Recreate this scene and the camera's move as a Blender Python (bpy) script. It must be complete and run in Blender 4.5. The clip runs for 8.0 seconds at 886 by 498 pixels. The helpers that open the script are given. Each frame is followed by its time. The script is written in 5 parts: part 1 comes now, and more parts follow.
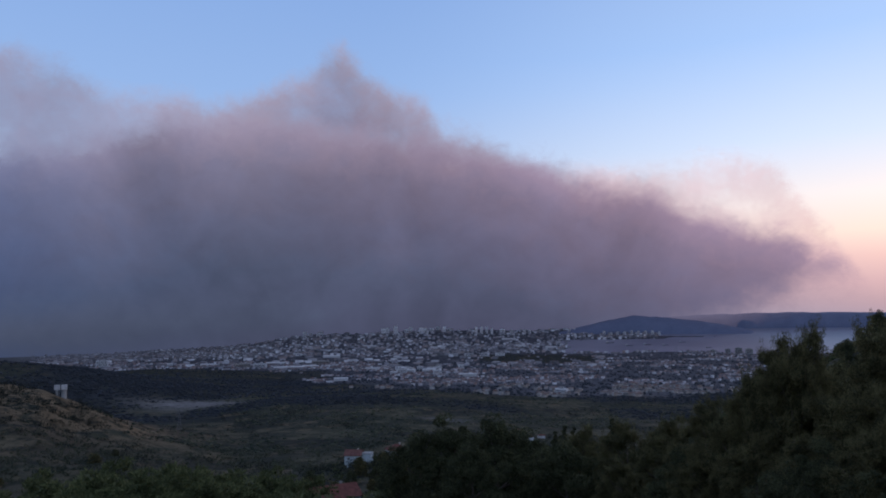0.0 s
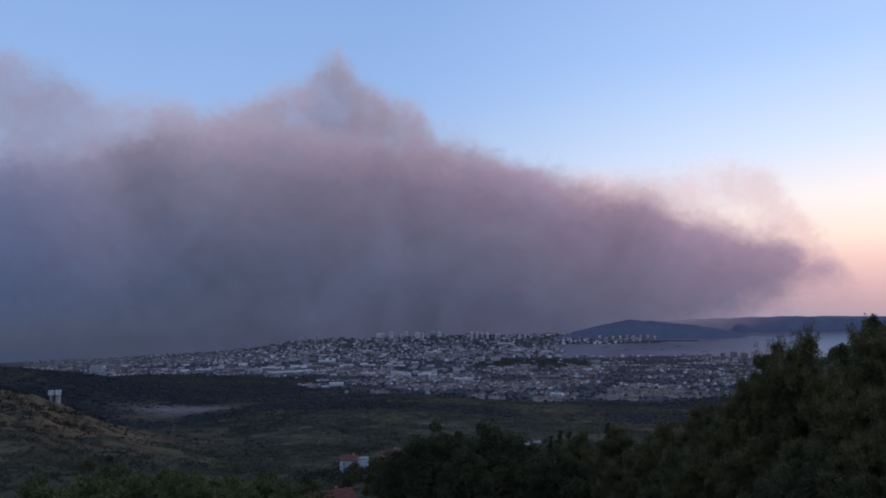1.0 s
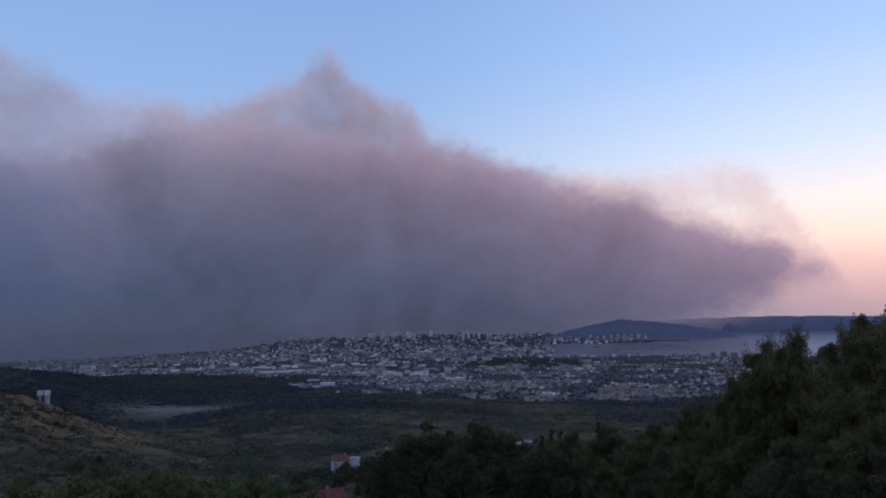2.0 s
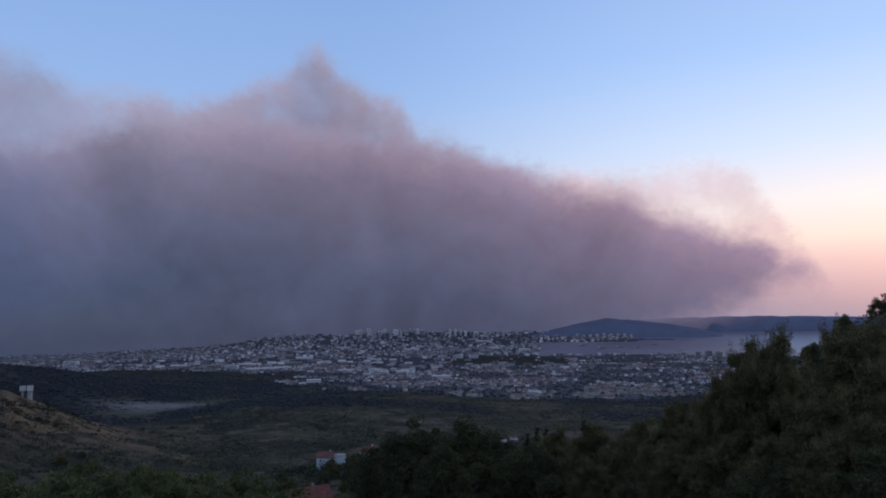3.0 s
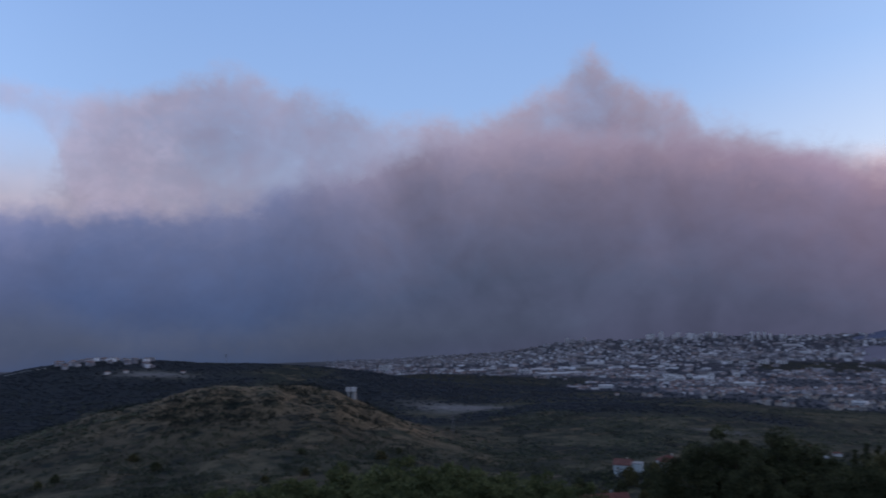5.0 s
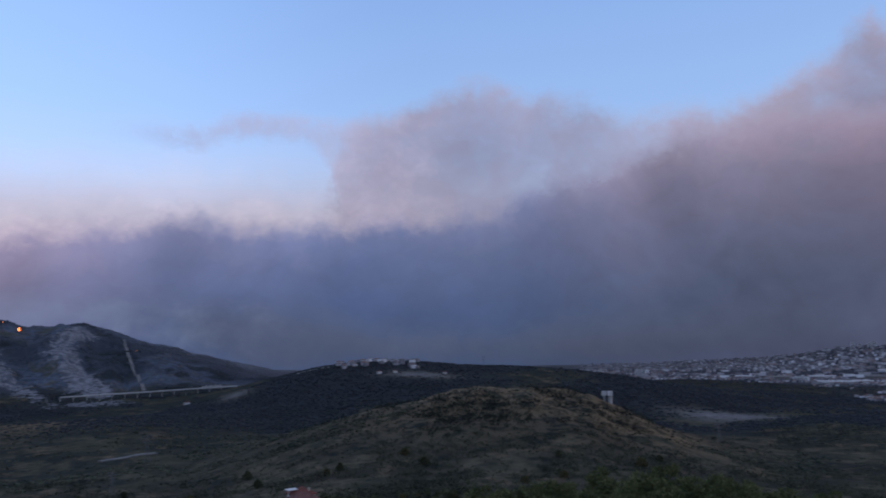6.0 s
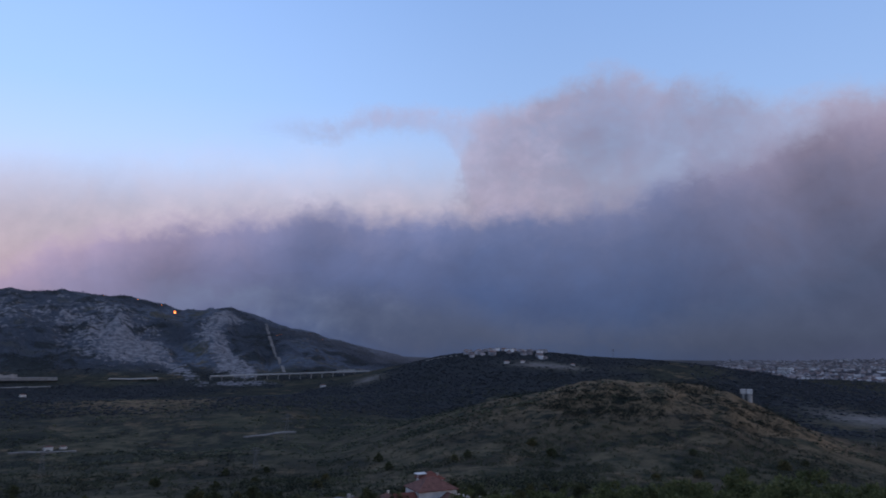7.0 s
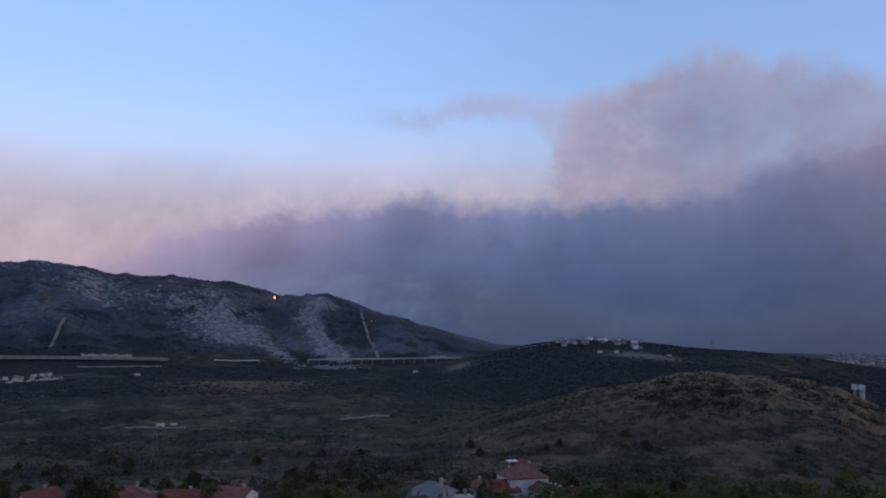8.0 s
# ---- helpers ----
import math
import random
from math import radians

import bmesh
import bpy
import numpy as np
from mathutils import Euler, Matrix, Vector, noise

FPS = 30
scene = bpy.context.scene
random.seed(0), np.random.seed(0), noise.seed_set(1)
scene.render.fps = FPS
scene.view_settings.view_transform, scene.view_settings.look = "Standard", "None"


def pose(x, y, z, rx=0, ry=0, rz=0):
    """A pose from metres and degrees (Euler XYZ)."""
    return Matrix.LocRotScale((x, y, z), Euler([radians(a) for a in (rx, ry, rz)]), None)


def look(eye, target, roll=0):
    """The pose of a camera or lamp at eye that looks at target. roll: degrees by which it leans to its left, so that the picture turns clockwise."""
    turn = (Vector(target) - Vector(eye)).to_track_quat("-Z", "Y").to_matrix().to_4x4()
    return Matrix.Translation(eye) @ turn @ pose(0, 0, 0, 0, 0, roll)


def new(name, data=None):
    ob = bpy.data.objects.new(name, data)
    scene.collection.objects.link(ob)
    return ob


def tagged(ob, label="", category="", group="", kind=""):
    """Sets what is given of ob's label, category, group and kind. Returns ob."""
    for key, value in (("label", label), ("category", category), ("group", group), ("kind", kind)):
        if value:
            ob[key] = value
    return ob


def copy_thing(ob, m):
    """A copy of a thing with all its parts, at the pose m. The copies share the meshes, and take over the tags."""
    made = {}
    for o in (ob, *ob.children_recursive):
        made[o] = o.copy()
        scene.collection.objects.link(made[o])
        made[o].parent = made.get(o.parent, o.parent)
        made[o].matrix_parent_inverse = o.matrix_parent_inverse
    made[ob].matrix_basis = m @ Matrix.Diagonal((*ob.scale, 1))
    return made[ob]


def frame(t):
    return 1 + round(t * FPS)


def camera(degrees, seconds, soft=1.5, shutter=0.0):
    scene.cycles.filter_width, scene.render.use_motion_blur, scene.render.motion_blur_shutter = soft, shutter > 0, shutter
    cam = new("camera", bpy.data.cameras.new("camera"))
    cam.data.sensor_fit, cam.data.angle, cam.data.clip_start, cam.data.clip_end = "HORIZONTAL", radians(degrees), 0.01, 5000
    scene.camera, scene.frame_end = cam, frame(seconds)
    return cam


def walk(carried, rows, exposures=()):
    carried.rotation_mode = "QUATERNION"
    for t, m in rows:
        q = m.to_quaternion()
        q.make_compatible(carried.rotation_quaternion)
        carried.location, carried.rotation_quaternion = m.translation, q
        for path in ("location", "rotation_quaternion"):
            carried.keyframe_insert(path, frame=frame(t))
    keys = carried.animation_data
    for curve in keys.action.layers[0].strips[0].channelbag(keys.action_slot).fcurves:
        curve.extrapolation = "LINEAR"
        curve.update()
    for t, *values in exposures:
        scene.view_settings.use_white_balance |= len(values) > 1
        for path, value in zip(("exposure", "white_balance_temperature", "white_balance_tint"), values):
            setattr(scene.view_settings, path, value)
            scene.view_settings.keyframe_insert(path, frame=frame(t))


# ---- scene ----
# A hillside above a bay town at dusk, with a wildfire's smoke bank behind it.
EYE = 165.0          # the eye's height over the sea
cam = camera(62.05, 8.0, soft=1.8, shutter=0.25)
PATH = [  # seconds, turn to the left, tilt up, lean
    (0.0, 0.0, 5.754, -0.641), (0.5, -0.113, 5.979, -0.859), (1.0, -0.355, 6.099, -0.723),
    (2.5, -1.448, 6.021, -0.616), (3.0, -1.991, 5.88, -0.354), (3.5, -2.405, 5.692, -0.6),
    (4.0, -0.64, 6.321, -0.956), (4.2, 2.71, 6.25, -0.85), (4.5, 8.774, 6.078, -0.71), (5.0, 19.992, 6.559, -1.133),
    (5.2, 24.474, 6.8, -1.211), (6.3, 42.978, 7.014, -0.653), (6.5, 44.731, 6.853, -0.323),
    (7.0, 49.34, 6.425, 0.375), (7.5, 53.887, 5.854, 0.768), (8.0, 56.468, 5.361, 1.144)]
ARM = 0.35           # held out before the body, the camera swings on a small arc as it turns
walk(cam, [(t, pose(-ARM * math.sin(radians(turn)), ARM * math.cos(radians(turn)) - ARM, EYE + 0.01 * math.sin(1.7 * t), 90 + tilt, 0, turn) @ pose(0, 0, 0, 0, 0, lean))
           for t, turn, tilt, lean in PATH],
     exposures=[(0.0, 0.0), (5.0, 0.0), (6.4, 0.12), (7.0, 0.07), (8.0, 0.0)])
scene.view_settings.exposure = 0.0

# ---------------------------------------------------------------- node helpers


class Net:
    """Short hand for building a node tree."""

    def __init__(self, tree):
        self.tree = tree
        tree.nodes.clear()

    def node(self, kind, ins=None, operation="", blend="", field="", uv_map=""):
        n = self.tree.nodes.new(kind)
        if operation:
            n.operation = operation
        if blend:
            n.data_type, n.blend_type = "RGBA", blend
        if field:
            n.attribute_name = field
        if uv_map:
            n.uv_map = uv_map
        for k, v in (ins or {}).items():
            self.feed(n.inputs[k], v)
        return n

    def feed(self, socket, v):
        if isinstance(v, bpy.types.NodeSocket):
            self.tree.links.new(v, socket)
        else:
            socket.default_value = v

    def math(self, op, a, b=0.0, c=0.0, clamp=False):
        n = self.node("ShaderNodeMath", {0: a, 1: b, 2: c}, operation=op)
        n.use_clamp = clamp
        return n.outputs[0]

    def span(self, v, a, b, c=0.0, d=1.0, smooth=True):
        n = self.node("ShaderNodeMapRange", {"Value": v, "From Min": a, "From Max": b, "To Min": c, "To Max": d})
        n.interpolation_type = "SMOOTHSTEP" if smooth else "LINEAR"
        return n.outputs[0]

    def mix(self, f, a, b, blend="MIX"):
        n = self.node("ShaderNodeMix", blend=blend)
        for i, v in ((0, f), (6, a), (7, b)):
            self.feed(n.inputs[i], v if isinstance(v, bpy.types.NodeSocket) or i == 0 else (*v, 1))
        return n.outputs[2]

    def ramp(self, f, stops):
        n = self.node("ShaderNodeValToRGB", {"Fac": f})
        e = n.color_ramp.elements
        e[1].position, e[1].color = stops[-1][0], (*stops[-1][1], 1)
        e[0].position, e[0].color = stops[0][0], (*stops[0][1], 1)
        for p, c in stops[1:-1]:
            e.new(p).color = (*c, 1)
        return n.outputs[0]

    def curve(self, v, points):
        n = self.node("ShaderNodeFloatCurve", {"Value": v})
        c = n.mapping.curves[0]
        n.mapping.use_clip = False
        while len(c.points) < len(points):
            c.points.new(0.5, 0.5)
        for p, (x, y) in zip(c.points, sorted(points)):
            p.location, p.handle_type = (x, y), "AUTO_CLAMPED"
        n.mapping.update()
        return n.outputs[0]

    def noise(self, vec, scale, detail=5.0, rough=0.55, warp=0.0):
        ins = {"Scale": scale, "Detail": detail, "Roughness": rough, "Distortion": warp}
        if vec is not None:
            ins["Vector"] = vec
        return self.node("ShaderNodeTexNoise", ins).outputs[0]


# ---------------------------------------------------------------- sky and sun
SUN_TURN = -46.0     # where the sun has gone down, to the right of the first view
world = bpy.data.worlds.new("dusk_sky")
scene.world = world
world.use_nodes = True
w = Net(world.node_tree)
way = w.node("ShaderNodeTexCoord").outputs["Generated"]
xyz = w.node("ShaderNodeSeparateXYZ", {0: way}).outputs
up = w.math("MAXIMUM", xyz[2], 0.0)
cool = w.ramp(up, [(0.0, (0.52, 0.42, 0.50)), (0.08, (0.55, 0.45, 0.54)), (0.14, (0.50, 0.52, 0.70)), (0.21, (0.45, 0.60, 0.92)),
                   (0.30, (0.35, 0.55, 0.96)), (0.45, (0.28, 0.47, 0.90)), (0.62, (0.28, 0.37, 0.62)), (1.0, (0.25, 0.27, 0.41))])
warm = w.ramp(up, [(0.0, (0.29, 0.29, 0.41)), (0.022, (0.37, 0.31, 0.42)), (0.045, (0.54, 0.39, 0.48)), (0.075, (0.78, 0.54, 0.56)), (0.105, (0.94, 0.76, 0.70)),
                   (0.15, (0.93, 0.86, 0.88)), (0.22, (0.66, 0.78, 1.0)), (0.34, (0.40, 0.60, 0.98)), (0.62, (0.32, 0.40, 0.64)), (1.0, (0.27, 0.29, 0.43))])
sun_dir = Vector((-math.sin(radians(SUN_TURN)), math.cos(radians(SUN_TURN)), 0))
near_sun = w.node("ShaderNodeVectorMath", {0: way, 1: sun_dir}, operation="DOT_PRODUCT").outputs["Value"]
glow = w.span(near_sun, 0.55, 0.99)
nishita = w.node("ShaderNodeTexSky")
nishita.sky_type, nishita.sun_disc, nishita.dust_density = "NISHITA", False, 1.5
nishita.sun_elevation, nishita.sun_rotation = radians(2.0), radians(-SUN_TURN)
west = Vector((-math.sin(radians(100)), math.cos(radians(100)), 0))
lift = w.span(w.node("ShaderNodeVectorMath", {0: way, 1: west}, operation="DOT_PRODUCT").outputs["Value"], 0.45, 0.95, 1.0, 1.32)
both = w.math("MULTIPLY", lift, w.math("ADD", w.math("MULTIPLY", glow, 0.22), 1.0))
air = w.mix(0.015, w.mix(1.0, w.mix(glow, cool, warm), w.node("ShaderNodeCombineColor", {0: both, 1: both, 2: both}).outputs[0], "MULTIPLY"), nishita.outputs[0])
back = w.node("ShaderNodeBackground", {"Color": air, "Strength": 0.86})
w.tree.links.new(back.outputs[0], w.node("ShaderNodeOutputWorld").inputs[0])

sun = new("low_sun", bpy.data.lights.new("low_sun", "SUN"))
sun.data.energy, sun.data.angle, sun.data.color = 0.25, radians(12), (1.0, 0.72, 0.58)
sun.matrix_world = look(sun_dir * 100 + Vector((0, 0, 12)), (0, 0, 0))

# ---------------------------------------------------------------- materials


def material(name):
    m = bpy.data.materials.new(name)
    m.use_nodes = True
    return m, Net(m.node_tree)


def surface(name, dark, light, scale=0.5, rough=0.85, bump=0.3, spread=0.0, by="Object", grain=8.0, metal=0.0):
    """A matt surface: colour wanders between dark and light at two scales, and from piece to piece."""
    m, n = material(name)
    at = n.node("ShaderNodeTexCoord").outputs["Object"]
    big = n.noise(at, scale, 4)
    fine = n.noise(at, scale * grain, 3, 0.7)
    f = n.math("ADD", n.math("MULTIPLY", big, 0.65), n.math("MULTIPLY", fine, 0.35))
    col = n.mix(n.span(f, 0.32, 0.68), dark, light)
    if spread:
        rnd = (n.node("ShaderNodeObjectInfo").outputs["Random"] if by == "Object"
               else n.node("ShaderNodeNewGeometry").outputs["Random Per Island"])
        col = n.mix(1.0, col, n.ramp(rnd, [(0, (1 - spread,) * 3), (1, (1.0, 1.0, 1.0))]), "MULTIPLY")
    b = n.node("ShaderNodeBump", {"Strength": bump, "Distance": 0.1 / scale, "Height": fine})
    p = n.node("ShaderNodeBsdfPrincipled", {"Base Color": col, "Roughness": rough, "Metallic": metal, "Normal": b.outputs[0]})
    n.tree.links.new(p.outputs[0], n.node("ShaderNodeOutputMaterial").inputs[0])
    return m


def palette(name, stops, scale, by, rough=0.8, wear=0.35):
    """A surface whose pieces each take one colour out of stops, with stains on top."""
    m, n = material(name)
    at = n.node("ShaderNodeTexCoord").outputs["Object"]
    rnd = (n.node("ShaderNodeObjectInfo").outputs["Random"] if by == "Object"
           else n.node("ShaderNodeNewGeometry").outputs["Random Per Island"])
    r = n.ramp(rnd, stops)
    stain = n.span(n.noise(at, scale, 4, 0.65), 0.3, 0.7, 1 - wear, 1.0)
    col = n.mix(1.0, r, n.node("ShaderNodeCombineColor", {0: stain, 1: stain, 2: stain}).outputs[0], "MULTIPLY")
    p = n.node("ShaderNodeBsdfPrincipled", {"Base Color": col, "Roughness": rough})
    n.tree.links.new(p.outputs[0], n.node("ShaderNodeOutputMaterial").inputs[0])
    return m


def ground_material():
    """Scrub soil, dry grass, bare karst and gravel, by the fields kept on the sheet."""
    m, n = material("hillside_soil_and_rock")
    at = n.node("ShaderNodeTexCoord").outputs["Object"]

    def field(name):
        return n.node("ShaderNodeAttribute", field=name).outputs["Fac"]
    big = n.noise(at, 0.012, 6, 0.6)
    mid = n.noise(at, 0.06, 6, 0.65)
    fine = n.noise(at, 0.6, 4, 0.7)
    scrub = n.mix(n.span(mid, 0.35, 0.65), (0.017, 0.022, 0.016), (0.036, 0.042, 0.030))
    scrub = n.mix(n.span(fine, 0.5, 0.8), scrub, (0.050, 0.050, 0.036))
    olive = n.mix(n.span(big, 0.42, 0.62), scrub, n.mix(n.span(mid, 0.4, 0.6), (0.026, 0.030, 0.020), (0.056, 0.053, 0.037)))
    # the far mountain slope is paled and blued here to paint in aerial haze
    olive = n.mix(field("haze_tint"), olive, n.mix(n.span(mid, 0.35, 0.65), (0.063, 0.080, 0.108), (0.116, 0.137, 0.172)))
    grass = n.mix(n.span(mid, 0.35, 0.62), (0.072, 0.054, 0.033), (0.195, 0.143, 0.086))
    grass = n.mix(n.span(fine, 0.45, 0.75), grass, (0.07, 0.06, 0.035))
    tuft = n.noise(at, 0.030, 8, 0.72)
    dry = n.math("MULTIPLY", field("dry"), n.span(tuft, 0.40, 0.50))
    glade = n.noise(n.node("ShaderNodeMapping", {"Vector": at, "Scale": (1, 1, 2.5), "Location": (400, 90, 0)}).outputs[0], 0.022, 7, 0.7, 0.4)
    dry = n.math("MAXIMUM", dry, n.math("MULTIPLY", n.span(glade, 0.56, 0.62), n.math("SUBTRACT", 0.7, field("wood"))))
    # floor of the woods, with the same blue cast as its trees
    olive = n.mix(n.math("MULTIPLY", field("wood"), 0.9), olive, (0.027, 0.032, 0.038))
    quilt = n.noise(n.node("ShaderNodeMapping", {"Vector": at, "Location": (70, 310, 0), "Scale": (1, 1, 2)}).outputs[0], 0.0085, 6, 0.62, 0.6)
    olive = n.mix(n.math("MULTIPLY", n.span(quilt, 0.40, 0.50, 1.0, 0.0), 0.7), olive, (0.017, 0.021, 0.018))
    olive = n.mix(n.math("MULTIPLY", n.span(quilt, 0.55, 0.62), n.math("SUBTRACT", 0.75, n.math("MULTIPLY", field("wood"), 0.7))), olive, n.mix(n.span(mid, 0.4, 0.6), (0.052, 0.054, 0.032), (0.085, 0.080, 0.050)))
    sward = n.mix(n.span(mid, 0.38, 0.62), (0.044, 0.046, 0.029), (0.100, 0.090, 0.057))
    olive = n.mix(n.math("MULTIPLY", field("open"), n.span(n.noise(at, 0.05, 6, 0.7), 0.36, 0.52)), olive, sward)
    col = n.mix(dry, olive, grass)
    streak = n.node("ShaderNodeMapping", {"Vector": at, "Scale": (1, 1, 0.6)}).outputs[0]
    crag = n.math("ADD", n.math("MULTIPLY", n.noise(streak, 0.013, 8, 0.7, 0.25), 0.4), n.math("MULTIPLY", n.noise(streak, 0.05, 6, 0.72, 0.2), 0.6))
    stone = n.mix(n.span(n.noise(at, 0.055, 8, 0.74, 0.2), 0.36, 0.62), (0.095, 0.100, 0.115), (0.27, 0.27, 0.285))
    rock = n.math("MULTIPLY", n.span(n.math("ADD", crag, n.math("MULTIPLY", n.math("SUBTRACT", field("rock"), 0.62), 0.24)), 0.50, 0.55), n.span(field("rock"), 0.04, 0.2))
    col = n.mix(rock, col, stone)
    pale = n.mix(n.span(n.noise(at, 0.09, 5, 0.7), 0.3, 0.7), (0.11, 0.105, 0.10), (0.24, 0.23, 0.22))
    bare = n.math("MULTIPLY", field("bare"), n.span(n.noise(at, 0.05, 5, 0.7), 0.25, 0.45))
    col = n.mix(bare, col, pale)
    # street colour lifted and blued to carry the haze over the town
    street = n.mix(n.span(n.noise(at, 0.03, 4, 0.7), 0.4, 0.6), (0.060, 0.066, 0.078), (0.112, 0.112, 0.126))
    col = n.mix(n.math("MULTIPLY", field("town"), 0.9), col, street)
    b = n.node("ShaderNodeBump", {"Strength": 0.6, "Distance": 3.0, "Height": n.math("ADD", mid, n.math("MULTIPLY", fine, 0.3))})
    p = n.node("ShaderNodeBsdfPrincipled", {"Base Color": col, "Roughness": 0.95, "Normal": b.outputs[0], "Specular IOR Level": 0.1})
    n.tree.links.new(p.outputs[0], n.node("ShaderNodeOutputMaterial").inputs[0])
    return m


def foliage_material(name, dark, light, scale=0.4, glow_through=0.25):
    m, n = material(name)
    at = n.node("ShaderNodeTexCoord").outputs["Object"]
    rnd = n.node("ShaderNodeNewGeometry").outputs["Random Per Island"]
    f = n.math("ADD", n.math("MULTIPLY", n.noise(at, scale, 4, 0.6), 0.75), n.math("MULTIPLY", rnd, 0.25))
    col = n.mix(n.span(f, 0.39, 0.62), dark, light)
    d = n.node("ShaderNodeBsdfPrincipled", {"Base Color": col, "Roughness": 0.7, "Specular IOR Level": 0.15})
    t = n.node("ShaderNodeBsdfTranslucent", {"Color": col})
    s = n.node("ShaderNodeMixShader", {0: glow_through, 1: d.outputs[0], 2: t.outputs[0]})
    n.tree.links.new(s.outputs[0], n.node("ShaderNodeOutputMaterial").inputs[0])
    return m


def sea_material():
    m, n = material("bay_water")
    at = n.node("ShaderNodeTexCoord").outputs["Object"]
    b = n.node("ShaderNodeBump", {"Strength": 0.35, "Distance": 1.0, "Height": n.noise(at, 0.04, 6, 0.7)})
    col = n.mix(n.span(n.noise(at, 0.003, 4), 0.35, 0.65), (0.15, 0.155, 0.20), (0.205, 0.21, 0.26))
    p = n.node("ShaderNodeBsdfPrincipled", {"Base Color": col, "Roughness": 0.35, "IOR": 1.33, "Normal": b.outputs[0]})
    n.tree.links.new(p.outputs[0], n.node("ShaderNodeOutputMaterial").inputs[0])
    return m


MAT_GROUND = ground_material()
MAT_SEA = sea_material()
# woods across the water, with aerial haze painted in as pale blue-grey
MAT_FAR = surface("hazed_far_hill", (0.108, 0.132, 0.200), (0.140, 0.164, 0.236), 0.012)
MAT_SHRUB = foliage_material("scrub_leaves", (0.036, 0.046, 0.031), (0.108, 0.114, 0.070), 0.012)
# far foliage: the bluish haze of the distance is mixed into both leaf colours
MAT_WOOD = foliage_material("hazed_pine_wood_leaves", (0.030, 0.037, 0.046), (0.043, 0.050, 0.058), 0.02)
MAT_TOWNTREE = foliage_material("hazed_town_tree_leaves", (0.046, 0.053, 0.064), (0.066, 0.073, 0.084), 0.02)
MAT_THICKET = foliage_material("dark_thicket_leaves", (0.014, 0.019, 0.015), (0.036, 0.042, 0.030), 0.03)
MAT_NEAR = foliage_material("near_maquis_leaves", (0.036, 0.047, 0.022), (0.130, 0.142, 0.062), 0.03)
# mountain scrub, leaf colours paled and blued by painted-in haze
MAT_HAZED_SCRUB = foliage_material("hazed_mountain_leaves", (0.066, 0.083, 0.110), (0.116, 0.135, 0.168), 0.01)
MAT_PINE = foliage_material("pine_needles", (0.052, 0.053, 0.025), (0.190, 0.172, 0.078), 0.8, 0.42)
MAT_OAK = foliage_material("oak_leaves", (0.042, 0.048, 0.025), (0.110, 0.116, 0.056), 0.8, 0.35)
MAT_BROOM = foliage_material("broom_leaves", (0.075, 0.088, 0.036), (0.165, 0.175, 0.070), 0.6)
MAT_BARK = surface("grey_brown_bark", (0.06, 0.045, 0.035), (0.16, 0.13, 0.10), 3.0, 0.95, 0.8)
MAT_PLASTER = palette("house_plaster", [(0.0, (0.26, 0.24, 0.22)), (0.3, (0.42, 0.39, 0.36)), (0.6, (0.58, 0.55, 0.52)), (0.85, (0.45, 0.36, 0.29)),
                                        (1.0, (0.62, 0.55, 0.47))], 0.3, "Object")
MAT_TILES = palette("clay_roof_tiles", [(0.0, (0.15, 0.046, 0.036)), (0.4, (0.21, 0.066, 0.047)), (0.75, (0.25, 0.090, 0.065)), (1.0, (0.18, 0.09, 0.075))],
                    0.8, "Object", 0.9, 0.5)
MAT_OLDTILES = palette("weathered_roof_tiles", [(0.0, (0.15, 0.095, 0.08)), (0.4, (0.22, 0.125, 0.10)), (0.7, (0.25, 0.165, 0.135)), (1.0, (0.20, 0.18, 0.17))], 0.8, "Object", 0.9, 0.4)
# plaster tones leaned cool, for the haze between eye and town
MAT_TOWN = palette("town_plaster", [(0.0, (0.15, 0.15, 0.17)), (0.3, (0.25, 0.245, 0.26)), (0.55, (0.44, 0.43, 0.45)), (0.72, (0.38, 0.28, 0.25)),
                                    (0.86, (0.70, 0.69, 0.70)), (1.0, (0.82, 0.81, 0.81))], 0.1, "Island")
MAT_TOWNTILE = palette("town_roof_tiles", [(0.0, (0.10, 0.065, 0.055)), (0.4, (0.24, 0.115, 0.085)), (0.7, (0.30, 0.17, 0.13)),
                                           (0.88, (0.20, 0.19, 0.185)), (1.0, (0.45, 0.43, 0.41))], 0.2, "Island", 0.9, 0.4)
MAT_CITY = palette("city_render", [(0.0, (0.13, 0.13, 0.14)), (0.4, (0.26, 0.25, 0.26)), (0.6, (0.46, 0.45, 0.47)), (0.7, (0.36, 0.28, 0.25)), (0.82, (0.55, 0.54, 0.55)), (0.92, (0.80, 0.79, 0.79)), (1.0, (0.9, 0.89, 0.88))], 0.05, "Island")
MAT_CITYROOF = palette("city_roofs", [(0.0, (0.14, 0.13, 0.13)), (0.4, (0.30, 0.22, 0.19)), (0.7, (0.34, 0.33, 0.33)), (1.0, (0.62, 0.61, 0.60))], 0.05, "Island")
MAT_WHITE = surface("white_render", (0.45, 0.44, 0.43), (0.66, 0.65, 0.63), 0.4, 0.8, 0.1, 0.15)
MAT_TEAL = surface("pale_teal_render", (0.40, 0.45, 0.45), (0.54, 0.59, 0.59), 0.4, 0.8, 0.1)
MAT_GREYROOF = surface("grey_sheet_roof", (0.11, 0.115, 0.12), (0.19, 0.19, 0.20), 0.5, 0.92, 0.2)
MAT_CONCRETE = surface("pale_concrete", (0.24, 0.235, 0.225), (0.40, 0.39, 0.37), 0.2, 0.9, 0.2)
